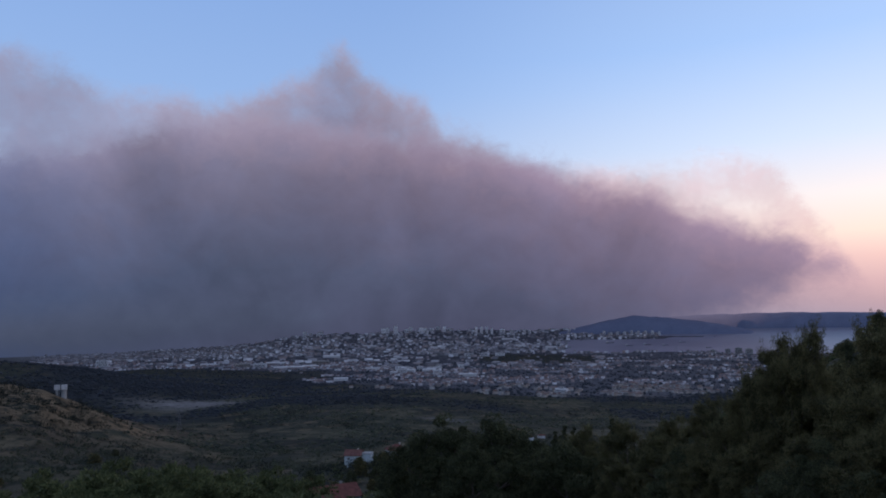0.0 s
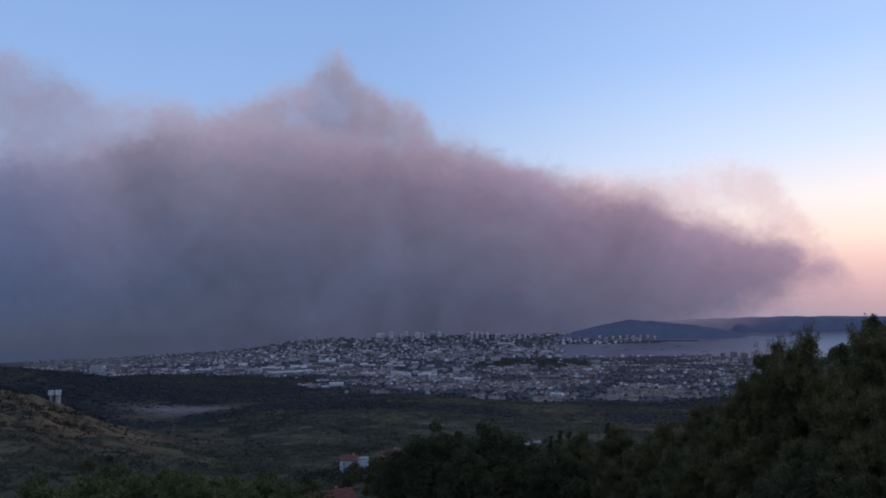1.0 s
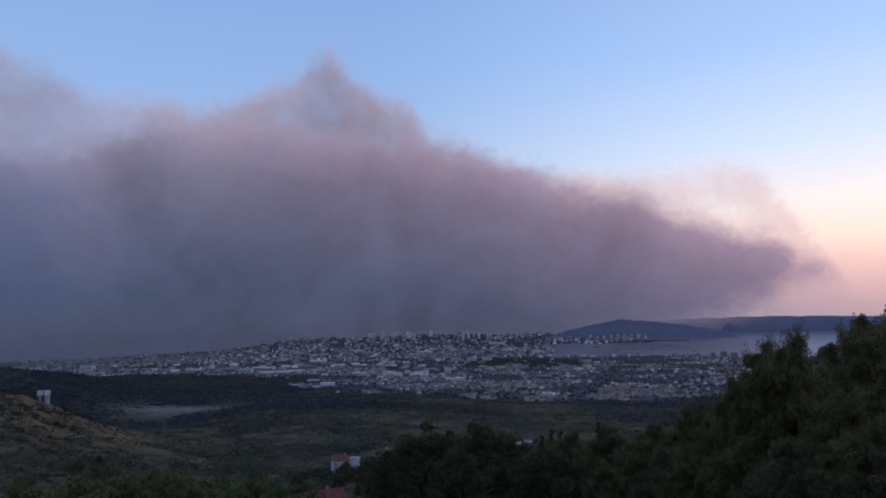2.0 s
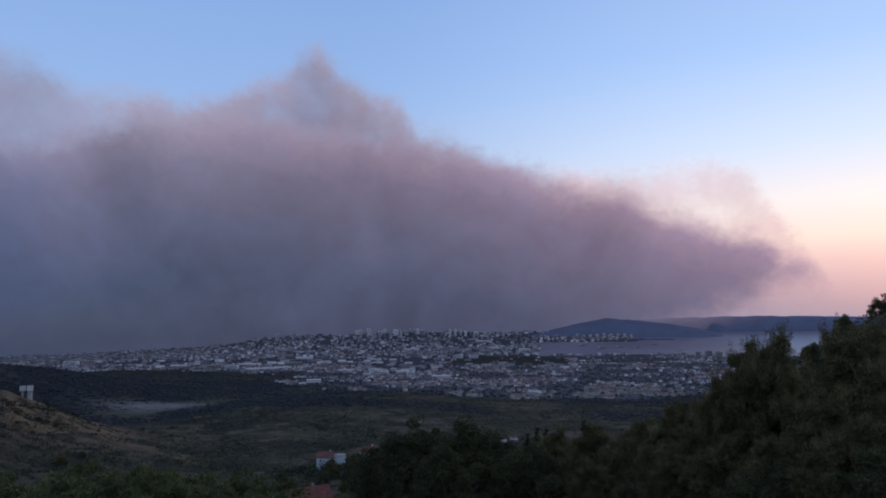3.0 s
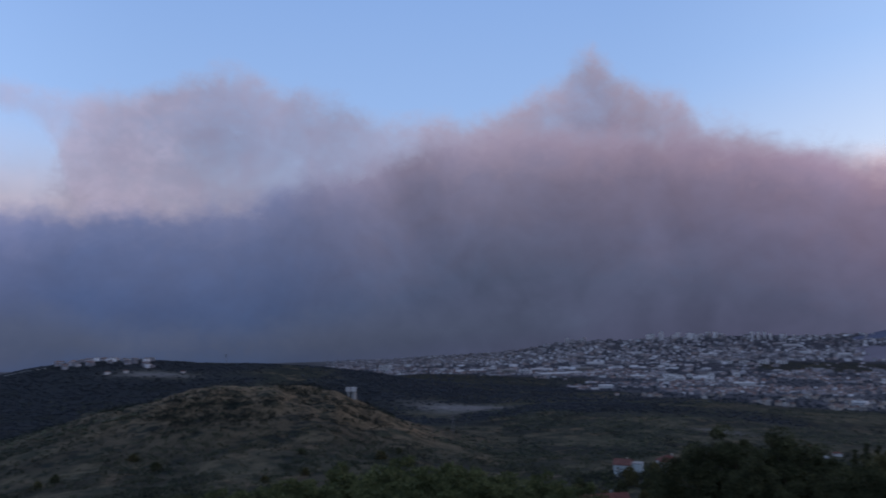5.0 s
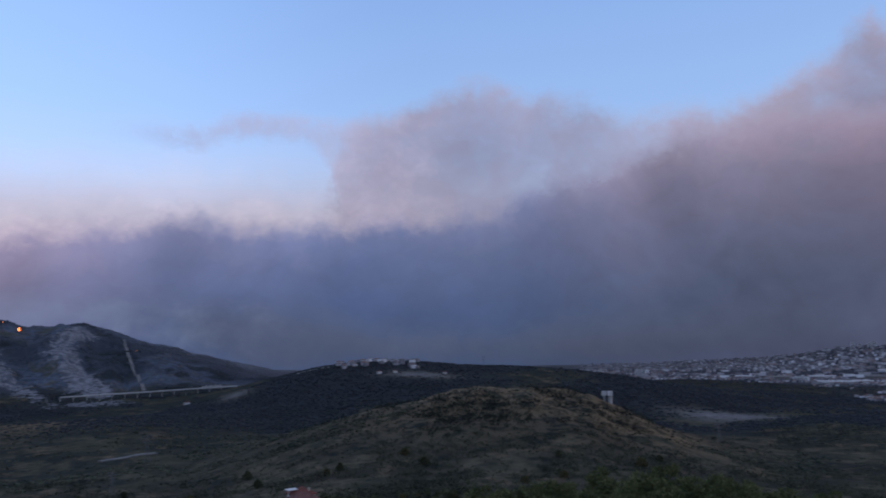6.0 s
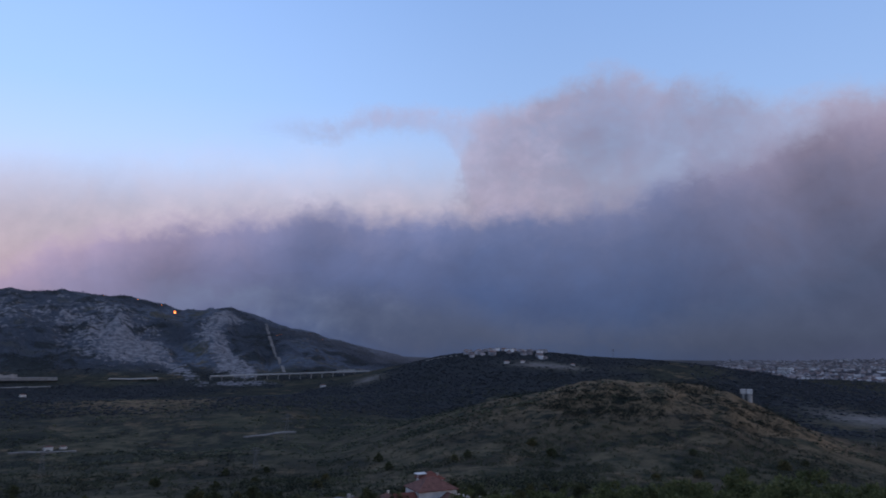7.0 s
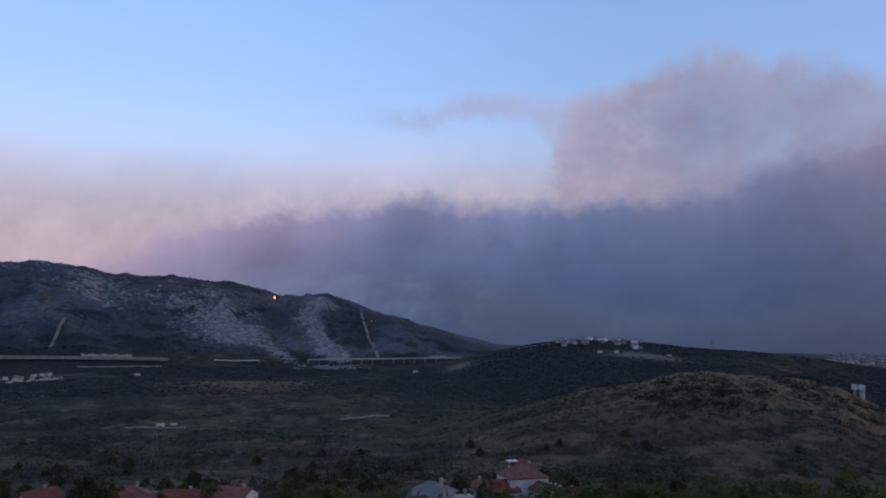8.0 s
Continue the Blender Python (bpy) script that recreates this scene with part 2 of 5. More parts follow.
MAT_GRAVEL = surface("limestone_gravel", (0.11, 0.105, 0.10), (0.24, 0.225, 0.21), 0.08, 0.95, 0.4)
MAT_ASPHALT = surface("dusty_asphalt", (0.16, 0.155, 0.15), (0.26, 0.25, 0.24), 0.1, 0.9, 0.2)
MAT_STEEL = surface("galvanised_steel", (0.30, 0.31, 0.32), (0.45, 0.45, 0.46), 2.0, 0.5, 0.1, metal=0.6)
MAT_TWIG = surface("dry_grey_twigs", (0.14, 0.125, 0.11), (0.30, 0.28, 0.25), 4.0, 0.9, 0.3)
MAT_PYLON = surface("weathered_steel", (0.12, 0.12, 0.125), (0.20, 0.20, 0.205), 2.0, 0.6, 0.1, metal=0.3)
MAT_TOWER = surface("tower_block_render", (0.68, 0.67, 0.66), (0.86, 0.85, 0.84), 0.1, 0.8, 0.1, 0.25)
MAT_GLASS = surface("dark_window_glass", (0.015, 0.018, 0.022), (0.03, 0.035, 0.04), 1.0, 0.15, 0.0)

# ---------------------------------------------------------------- mesh helpers


def finish(name, mesh, mat, parent=None, label="", smooth=False):
    ob = new(name, mesh)
    if mat is not None:
        mesh.materials.append(mat)
    if smooth:
        mesh.shade_smooth()
    if parent is not None:
        ob.parent = parent
    if label:
        ob["label"] = label
    return ob


def part(name, bm, mat, parent=None, label="", smooth=False):
    mesh = bpy.data.meshes.new(name)
    bm.normal_update()
    bm.to_mesh(mesh)
    bm.free()
    return finish(name, mesh, mat, parent, label, smooth)


def sheet(name, verts, faces, mat, parent=None, label="", smooth=False):
    """A mesh from arrays: verts (n, 3) and faces (m, k), all with k corners."""
    verts, faces = np.asarray(verts, np.float32), np.asarray(faces, np.int32)
    mesh = bpy.data.meshes.new(name)
    mesh.vertices.add(len(verts))
    mesh.vertices.foreach_set("co", verts.ravel())
    k = faces.shape[1]
    mesh.loops.add(faces.size)
    mesh.loops.foreach_set("vertex_index", faces.ravel())
    mesh.polygons.add(len(faces))
    mesh.polygons.foreach_set("loop_start", np.arange(0, faces.size, k, dtype=np.int32))
    mesh.update(calc_edges=True)
    mesh.validate()
    return finish(name, mesh, mat, parent, label, smooth)


def grid_faces(rows, cols, wrap=False):
    i, j = np.meshgrid(np.arange(rows - 1), np.arange(cols if wrap else cols - 1), indexing="ij")
    j2 = (j + 1) % cols
    return np.stack([i * cols + j, i * cols + j2, (i + 1) * cols + j2, (i + 1) * cols + j], -1).reshape(-1, 4)


def box(bm, x0, y0, z0, x1, y1, z1):
    v = [bm.verts.new(p) for p in ((x0, y0, z0), (x1, y0, z0), (x1, y1, z0), (x0, y1, z0), (x0, y0, z1), (x1, y0, z1), (x1, y1, z1), (x0, y1, z1))]
    for f in ((3, 2, 1, 0), (4, 5, 6, 7), (0, 1, 5, 4), (1, 2, 6, 5), (2, 3, 7, 6), (3, 0, 4, 7)):
        bm.faces.new([v[i] for i in f])


def tube(bm, a, b, ra, rb, sides=6):
    a, b = Vector(a), Vector(b)
    q = (b - a).to_track_quat("Z", "Y")
    rings = []
    for p, r in ((a, ra), (b, rb)):
        rings.append([bm.verts.new(p + q @ Vector((r * math.cos(2 * math.pi * k / sides), r * math.sin(2 * math.pi * k / sides), 0))) for k in range(sides)])
    for k in range(sides):
        bm.faces.new([rings[0][k], rings[0][(k + 1) % sides], rings[1][(k + 1) % sides], rings[1][k]])
    bm.faces.new(rings[0][::-1])
    bm.faces.new(rings[1])


def thing(name, m, label, category, group="", kind=""):
    e = new(name)
    e.matrix_world = m
    return tagged(e, label, category, group, kind)


# ---------------------------------------------------------------- the lie of the land
def value_noise(x, y, seed):
    xi, yi = np.floor(x).astype(np.int64), np.floor(y).astype(np.int64)
    fx, fy = x - xi, y - yi
    fx, fy = fx * fx * (3 - 2 * fx), fy * fy * (3 - 2 * fy)

    def h(a, b):
        n = (a * 374761393 + b * 668265263 + seed * 2147483) & 0x7FFFFFFF
        n = ((n ^ (n >> 13)) * 1274126177) & 0x7FFFFFFF
        return ((n ^ (n >> 16)) & 0xFFFF) / 65535.0
    return ((h(xi, yi) * (1 - fx) + h(xi + 1, yi) * fx) * (1 - fy) + (h(xi, yi + 1) * (1 - fx) + h(xi + 1, yi + 1) * fx) * fy) - 0.5


def fractal(x, y, size, octaves, seed, gain=0.5):
    total, amp = 0.0, 1.0
    for o in range(octaves):
        total = total + amp * value_noise(x / size + 17.3 * o, y / size - 9.1 * o, seed + o)
        amp, size = amp * gain, size / 2.0
    return total


def ease(v, a, b):
    t = np.clip((v - a) / (b - a), 0, 1)
    return t * t * (3 - 2 * t)


def bump(az, r, az0, r0, s_az, s_r):
    return np.exp(-0.5 * ((az - az0) / s_az) ** 2 - 0.5 * ((r - r0) / s_r) ** 2)


def swell(r, az=0.0):
    """The far shore and the open sea climb towards the skyline."""
    return 140 * np.clip((r - 3500) / 1450, 0, 1.2) ** 1.2 * np.interp(az, [8, 10.5, 15, 20, 26], [1, 0.86, 0.38, 0.19, 0.03])


def ridge_line(az):
    """Height of the karst mountain's crest along its length."""
    return np.interp(az, [49, 52.9, 57.3, 60, 63, 65.3, 68.7, 72.8, 80.5, 84.9, 88, 100, 130],
                     [0, 62, 122, 160, 205, 258, 240, 292, 303, 345, 322, 300, 150])


def hill_line(az):
    """Elevation, from the eye, of the dry hill's long crest."""
    return np.interp(az, [12, 17, 21.5, 24.2, 27, 28.5, 30.5, 33, 37, 40.5, 44.5, 48.6, 53, 60], [-9.2, -8.2, -6.9, -5.9, -4.85, -4.1, -3.7, -3.42, -3.5, -4.2, -4.85, -5.85, -7.3, -9.0])


def land(x, y):
    """Ground height at x, y."""
    x, y = np.asarray(x, float), np.asarray(y, float)
    r = np.hypot(x, y)
    az = np.degrees(np.arctan2(-x, y))
    z = EYE * np.exp(-r / 520) - 4.9 * np.exp(-r / 30) + swell(r, az) + 3
    z = z + np.maximum(EYE + 850 * np.tan(np.radians(hill_line(az))) - 38, 0) * np.exp(-0.5 * ((r - 850) / np.where(r < 850, 190, 130)) ** 2)
    z = z + 80 * bump(az, r, 45, 1850, 8.5, 330) + 66 * bump(az, r, 30, 1900, 7, 330) + 25 * bump(az, r, 49.4, 1850, 4.0, 200) + 12 * bump(az, r, 42, 1850, 4, 250)
    z = z + 30 * bump(az, r, 62, 1250, 6, 200) + 34 * bump(az, r, 80, 1350, 9, 240)
    z = z + 26 * bump(az, r, 6, 1250, 8, 260) + 12 * bump(az, r, 5, 400, 4, 70)
    z = z + 82 * bump(az, r, -50, 260, 20, 130) * ease(r, 20, 180)
    foot = np.exp(-0.5 * ((r - 3050) / 470) ** 2)
    foot = np.where(r > 3050, np.exp(-0.5 * ((r - 3050) / 800) ** 2), foot)
    z = z + np.maximum(ridge_line(az) + (9 * ease(az, 56, 64) + 8 * ease(az, 49, 53)) * fractal(az * 25, r * 0.02, 45, 5, 25, 0.6), 0) * foot
    face = ease(r, 2080, 2350) * (1 - ease(r, 2880, 3060)) * ease(az, 54, 60)
    gully = np.abs(fractal(az * 52 - r * 0.10, r * 0.30, 260, 4, 5, 0.55)) * 2
    z = z + face * (34 * (gully - 0.42) + 20 * fractal(x, y, 70, 4, 15, 0.65))
    z = z + 7 * (bump(az, r, 37, 830, 9, 200) + bump(az, r, 28, 780, 5, 130)) * fractal(x, y, 55, 3, 19, 0.6)
    rough = ease(r, 30, 500)
    z = z + rough * (5 * fractal(x, y, 160, 5, 1) + 1.0 * fractal(x, y, 14, 2, 8)) * np.where(r > 3400, 0.4, 1)
    z = z + (1 - rough) * 0.5 * fractal(x, y, 6, 3, 3)
    level = swell(r)
    wet = bay(az, r)
    return np.where(r > 2600, z * (1 - wet) + (level - 7) * wet, z)


def bay(az, r):
    """1 where the sea lies."""
    wob = 1.4 * fractal(az * 100, r, 260, 4, 11)
    inner = ease(-az + wob, 8.6, 10.2) * ease(r + 90 * wob, 3690, 3760) * (1 - ease(r + 80 * wob, 4215, 4270))
    spit = (1 - ease(np.abs(r - 4330 + 60 * wob), 25, 45)) * ease(az + wob, -22.6, -21.5)
    outer = ease(-az + wob, 16.2, 17.2) * ease(r, 4180, 4240) * (1 - spit)
    return np.clip(np.maximum(inner, outer), 0, 1)


def place(az, r, lift=0.0):
    x, y = -r * math.sin(radians(az)), r * math.cos(radians(az))
    return Vector((x, y, float(land(x, y)) + lift))


# ground sheet: fine where the view goes, coarse behind
az_fine = np.arange(-60, 112, 0.3)
az_all = np.concatenate([az_fine, np.arange(112, 300, 6.0)])
r_all = np.concatenate([np.linspace(0.02, 20, 14), np.geomspace(21.5, 4960, 300)])
RR, AA = np.meshgrid(r_all, np.radians(az_all), indexing="ij")
GX, GY = -RR * np.sin(AA), RR * np.cos(AA)
GX[0], GY[0] = 0.17, -0.11
GZ = land(GX, GY)
ground = sheet("ground", np.stack([GX, GY, GZ], -1).reshape(-1, 3), grid_faces(len(r_all), len(az_all), True)[:, ::-1], MAT_GROUND, smooth=True)
tagged(ground, "scrubby hillside falling to a wooded plain and town", "ground", kind="structure")


def town_field(az, r):
    """1 inside the built-up area."""
    n = fractal(az * 60, r, 330, 3, 21)
    near = np.interp(az, [-24, -14, -9, -2, 4, 10, 13.5, 16, 24, 29], [1600, 1450, 1370, 1540, 1740, 1950, 2650, 2850, 2950, 2960])
    inside = ease(r + 260 * n, near, near + 110)
    gap = ease(np.abs(az + 7.0) + 2 * n, 5.5, 4.0) * ease(np.abs(r - 3380 + 200 * n), 330, 220)
    gap2 = ease(np.abs(az - 11) + 5 * n, 3.0, 1.5) * ease(np.abs(r - 2450), 260, 150)
    return inside * (1 - 0.95 * gap) * (1 - 0.8 * gap2) * ease(az + 3 * n, 31, 28) * (1 - bay(az, r))


def dry_at(az, r):
    return np.clip(1.25 * bump(az, r, 34, 830, 9, 120) + 0.8 * bump(az, r, 24.5, 800, 3, 60) + 1.2 * bump(az, r, 70.5, 1320, 4.0, 100), 0, 1)


def open_ground(az, r):
    bare = bump(az, r, 18.8 + (r - 1400) / 90, 1400, 2.6, 65) + bump(az, r, 41.3, 1640, 2.0, 24) + bump(az, r, 55, 1720, 0.9, 55)
    return np.clip(1 - 1.3 * bare, 0, 1) * (1 - town_field(az, r)) * (1 - bay(az, r))


def clearing_at(az, r):
    """Grassy openings in the valley's scrub."""
    x, y = -r * np.sin(np.radians(az)), r * np.cos(np.radians(az))
    return ease(fractal(x, y, 75, 4, 171, 0.62), 0.17, 0.27) * ease(r, 220, 330) * (1 - ease(r, 1300, 1500))


def scrub_density(az, r):
    x, y = -r * np.sin(np.radians(az)), r * np.cos(np.radians(az))
    patch = ease(fractal(x, y, 90, 5, 91, 0.6), -0.12, 0.10)
    return (0.10 + 0.90 * patch) * (1 - 0.66 * dry_at(az, r)) * open_ground(az, r) * (1 - 0.85 * clearing_at(az, r))


def rock_at(az, r):
    """Where the limestone shows on the mountain: a broad face, a curved rib, scree at the foot."""
    rib = np.interp(r, [2050, 2200, 2350, 2560, 2700, 2820], [64.0, 64.6, 65.7, 66.7, 66.2, 65.2])
    v = 1.05 * bump(az, r, 72.3, 2400, 2.7, 130) + 0.62 * bump(az, r, 74.5, 2680, 3.4, 150) + 0.55 * bump(az, r, 81.5, 2620, 1.6, 130)
    v = v + 1.15 * np.exp(-0.5 * ((az - rib) / np.where(r < 2300, 1.0, 0.75)) ** 2) * ease(r, 2040, 2140) * (1 - ease(r, 2830, 2930))
    v = v + 1.05 * bump(az, r, 68.9 - (2280 - r) / 130, 2130, 1.0, 110) + 0.95 * bump(az, r, 64.2, 1975, 2.0, 45) + 0.5 * bump(az, r, 85.8 + (r - 2300) / 160, 2330, 0.5, 90)
    v = v + 0.55 * bump(az, r, 84, 2850, 4, 160)
    return np.clip(v - 1.1 * bump(az, r, 68.0 + (r - 2330) / 210, 2420, 0.45, 260), 0, 1)


def wood_density(az, r):
    x, y = -r * np.sin(np.radians(az)), r * np.cos(np.radians(az))
    patch = ease(fractal(x, y, 220, 4, 95), -0.3, 0.05)
    slope = (1 - ease(r, 2150, 2350)) + 0.75 * ease(az, 43, 49)
    rocky = np.clip(0.85 * rock_at(az, r), 0, 1)
    return patch * ease(r, 1020, 1260) * open_ground(az, r) * np.clip(slope, 0, 1) * (1 - 0.92 * rocky) * (1 - 0.95 * dry_at(az, r))


AZ, RG = np.degrees(AA), RR
fields = {
    "dry": np.clip(dry_at(AZ, RG) + 0.25 * bump(AZ, RG, 55, 500, 22, 200), 0, 1),
    "rock": rock_at(AZ, RG),
    "bare": np.clip(1.3 * bump(AZ, RG, 18.8 + (RG - 1400) / 90, 1400, 2.4, 60) + 0.9 * bump(AZ, RG, 55.0, 1720, 0.7, 40) + 0.9 * bump(AZ, RG, 0.0, 990, 1.1, 14) + 1.2 * bump(AZ, RG, 41.3, 1640, 1.8, 16), 0, 1),
    "open": clearing_at(AZ, RG) * (1 - wood_density(AZ, RG)),
    "wood": wood_density(AZ, RG),
    # where the mountain's ground takes the painted haze colour
    "haze_tint": ease(RG, 2120, 2300) * ease(AZ, 48, 54),
    "town": town_field(AZ, RG),
}
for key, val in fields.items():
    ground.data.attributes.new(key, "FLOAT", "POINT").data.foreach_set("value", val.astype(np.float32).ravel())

# the bay
ra, aa = np.meshgrid(np.linspace(3300, 4970, 60), np.radians(np.linspace(-75, -4, 90)), indexing="ij")
sea = sheet("water", np.stack([-ra * np.sin(aa), ra * np.cos(aa), swell(ra)], -1).reshape(-1, 3), grid_faces(60, 90)[:, ::-1], MAT_SEA, smooth=True)
tagged(sea, "calm grey-blue bay water at dusk", "sea", kind="structure")


def far_hill(name, az0, az1, r, depth, tops, label):
    """A long wooded hill across the water, its haze painted into the base colour."""
    a = np.linspace(az0, az1, 140)
    d = np.linspace(-1, 1, 15)
    A, D = np.meshgrid(a, d, indexing="ij")
    base = swell(np.array(r - depth)) - 6
    crest = EYE + r * np.radians(1) * np.interp(A, tops[0], tops[1]) + 5 * fractal(A * 70, D * 60, 60, 4, 31)
    Z = base + np.maximum(crest - base, 0) * (1 - D ** 2) ** 0.8
    R = r + D * depth
    v = np.stack([-R * np.sin(np.radians(A)), R * np.cos(np.radians(A)), Z], -1).reshape(-1, 3)
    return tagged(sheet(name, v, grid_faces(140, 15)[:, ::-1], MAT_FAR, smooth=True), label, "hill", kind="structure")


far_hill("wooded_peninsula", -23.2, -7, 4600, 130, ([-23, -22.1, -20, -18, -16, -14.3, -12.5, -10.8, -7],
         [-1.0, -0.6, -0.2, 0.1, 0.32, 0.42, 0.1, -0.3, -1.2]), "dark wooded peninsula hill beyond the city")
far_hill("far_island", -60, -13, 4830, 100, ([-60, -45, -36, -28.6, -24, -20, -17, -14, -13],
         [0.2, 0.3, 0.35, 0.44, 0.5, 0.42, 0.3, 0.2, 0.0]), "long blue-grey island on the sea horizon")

# ---------------------------------------------------------------- smoke of the wildfire


def smoke_uv(ob, az, el):
    uv = ob.data.uv_layers.new(name="bearing")
    idx = np.empty(len(ob.data.loops), np.int32)
    ob.data.loops.foreach_get("vertex_index", idx)
    uv.data.foreach_set("uv", np.stack([az.ravel()[idx], el.ravel()[idx]], -1).astype(np.float32).ravel())


def smoke_sheet(name, mat, az0, az1, el0, tops, margin, radius, label, seed):
    """A curved, billowing face of smoke from el0 degrees up to its own ragged top."""
    a = np.arange(az0, az1 + 0.01, 0.5)
    v = np.linspace(0, 1, 60)
    A, V = np.meshgrid(a, v, indexing="ij")
    top = np.interp(A, *zip(*sorted(tops))) + margin + 2.2 * fractal(A * 10, A * 0 + seed, 45, 4, seed)
    E = el0 + (top - el0) * V
    billow = fractal(A * 10, E * 10, 60, 5, 41) * 160
    R = (np.interp(A, *zip(*radius)) - billow) * np.cos(np.radians(E))
    Z = EYE + R * np.tan(np.radians(E))
    ob = sheet(name, np.stack([-R * np.sin(np.radians(A)), R * np.cos(np.radians(A)), Z], -1).reshape(-1, 3), grid_faces(len(a), 60)[:, ::-1],
               mat, SMOKE, label, True)
    smoke_uv(ob, A, E)
    return ob


def smoke_material(name, tops, colours, soft, ragged, thick=1.0, low=None, holes=0.0, seed=0.0, grain=1.0, sides=None, ends=None, below=1.0, dens=None):
    """Smoke seen from afar: it thins out at its ragged top (and above low); dusk light is painted into its emission."""
    m, n = material(name)
    uv = n.node("ShaderNodeUVMap", uv_map="bearing").outputs[0]
    s = n.node("ShaderNodeSeparateXYZ", {0: uv}).outputs
    along = n.math("DIVIDE", n.math("ADD", s[0], 60.0), 160.0)

    def edge(points):
        return n.math("MULTIPLY", n.curve(along, [((a + 60) / 160, e / 25) for a, e in points]), 25.0)
    at = n.node("ShaderNodeMapping", {"Vector": uv, "Location": (seed, seed * 1.7, seed), "Scale": (1.0, 1.15, 1)}).outputs[0]
    big = n.noise(at, 0.11, 6, 0.55, 0.3)
    mid = n.noise(at, 0.35 * grain, 7, 0.58, 0.25)
    tall = n.node("ShaderNodeMapping", {"Vector": uv, "Location": (seed + 5, seed, 0), "Scale": (1.0, 0.8, 1)}).outputs[0]
    column = n.noise(tall, 0.10, 5, 0.5, 0.8)
    wisp = n.noise(at, 1.1 * grain, 6, 0.6, 0.8)
    jag = n.math("ADD", n.math("MULTIPLY", n.math("SUBTRACT", big, 0.5), ragged * 0.6), n.math("ADD", n.math("MULTIPLY", n.math("SUBTRACT", mid, 0.5), ragged),
                 n.math("MULTIPLY", n.math("SUBTRACT", wisp, 0.5), ragged * 0.4)))
    depth = n.math("SUBTRACT", n.math("ADD", edge(tops), jag), s[1])
    alpha = n.span(depth, -soft, soft)
    if low:
        alpha = n.math("MULTIPLY", alpha, n.span(n.math("SUBTRACT", n.math("ADD", s[1], jag), edge(low)), -soft * below, soft * below))
    if holes:
        alpha = n.math("MULTIPLY", alpha, n.span(n.math("ADD", n.math("MULTIPLY", big, 0.5), n.math("MULTIPLY", mid, 0.5)), 0.5 - holes, 0.5 + holes * 0.6))
    if ends:
        drift = n.math("ADD", s[0], n.math("ADD", n.math("MULTIPLY", n.math("SUBTRACT", mid, 0.5), 9.0), n.math("MULTIPLY", n.math("SUBTRACT", wisp, 0.5), 5.0)))
        alpha = n.math("MULTIPLY", alpha, n.math("MULTIPLY", n.span(drift, ends[0], ends[1]), n.span(drift, ends[3], ends[2])))
    if dens:
        alpha = n.math("MULTIPLY", alpha, n.ramp(along, [((a + 60) / 160, (v, v, v)) for a, v in dens]))
    alpha = n.math("MULTIPLY", alpha, thick)
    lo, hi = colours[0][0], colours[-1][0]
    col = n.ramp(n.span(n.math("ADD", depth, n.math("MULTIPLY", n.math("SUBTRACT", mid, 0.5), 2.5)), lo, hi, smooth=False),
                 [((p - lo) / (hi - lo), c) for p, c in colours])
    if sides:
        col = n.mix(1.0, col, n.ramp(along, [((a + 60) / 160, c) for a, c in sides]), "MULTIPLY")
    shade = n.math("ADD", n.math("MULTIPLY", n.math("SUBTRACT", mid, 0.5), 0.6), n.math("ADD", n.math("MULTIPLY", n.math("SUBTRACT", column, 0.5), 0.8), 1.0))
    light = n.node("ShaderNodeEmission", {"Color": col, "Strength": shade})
    clear = n.node("ShaderNodeBsdfTransparent")
    mixed = n.node("ShaderNodeMixShader", {0: alpha, 1: clear.outputs[0], 2: light.outputs[0]})
    n.tree.links.new(mixed.outputs[0], n.node("ShaderNodeOutputMaterial").inputs[0])
    return m


SMOKE = thing("smoke_bank", pose(0, 0, 0), "vast grey-mauve wildfire smoke bank drifting over the city", "smoke", kind="structure")
BODY_TOP = [(100, 1.5), (87, 2.0), (80, 4.4), (77, 5.9), (74, 7.0), (70, 7.6), (66, 8.3), (62, 8.6), (59.3, 9.5), (56.6, 9.0), (53, 8.6), (48.6, 8.9), (44, 9.3), (40, 9.4), (36, 9.9),
            (34, 10.4), (32.3, 11.2), (30, 12.0), (26, 12.8), (23.6, 13.6), (20.5, 14.7), (16.5, 15.0), (12.3, 15.2), (8, 14.6), (3.5, 14.2), (0, 13.8), (-3.2, 13.2), (-7.6, 11.9), (-12, 10.4),
            (-16, 9.5), (-18, 8.3), (-22, 6.8), (-25.6, 5.7), (-27.3, 4.6), (-28.6, 3.5), (-30, 2.0), (-33, -2), (-60, -4)]
BODY_LOW = [(100, -12), (-5, -12), (-10, -6), (-14, -2.6), (-18, -0.7), (-22, 0.7), (-25, 1.8), (-28, 2.9), (-60, 3.5)]
VEIL_TOP = [(60, 8), (50, 9.5), (48, 13), (46.8, 16.2), (45, 17.0), (41, 18.0), (37.6, 19.4), (36.2, 19.6), (34.3, 19.2), (32.5, 18.4), (28, 17.7), (24, 16.5), (19, 16.0), (16.5, 16.4), (14.5, 16.9),
            (12.3, 18.0), (10.2, 19.0), (8.4, 20.5), (7.1, 20.0), (5.7, 18.6), (3.5, 17.6), (1.2, 16.7), (-0.1, 15.2), (-3.2, 13.8), (-8, 12.4), (-14, 10.6), (-20, 8.5), (-30, 5)]
STRAND_TOP = [(100, 10), (80, 12), (66, 15), (62, 15.9), (58.5, 15.8), (55.4, 16.9), (51, 17.1), (47.3, 16.6), (42, 17.5), (36, 18.5), (28, 17), (-60, 0)]
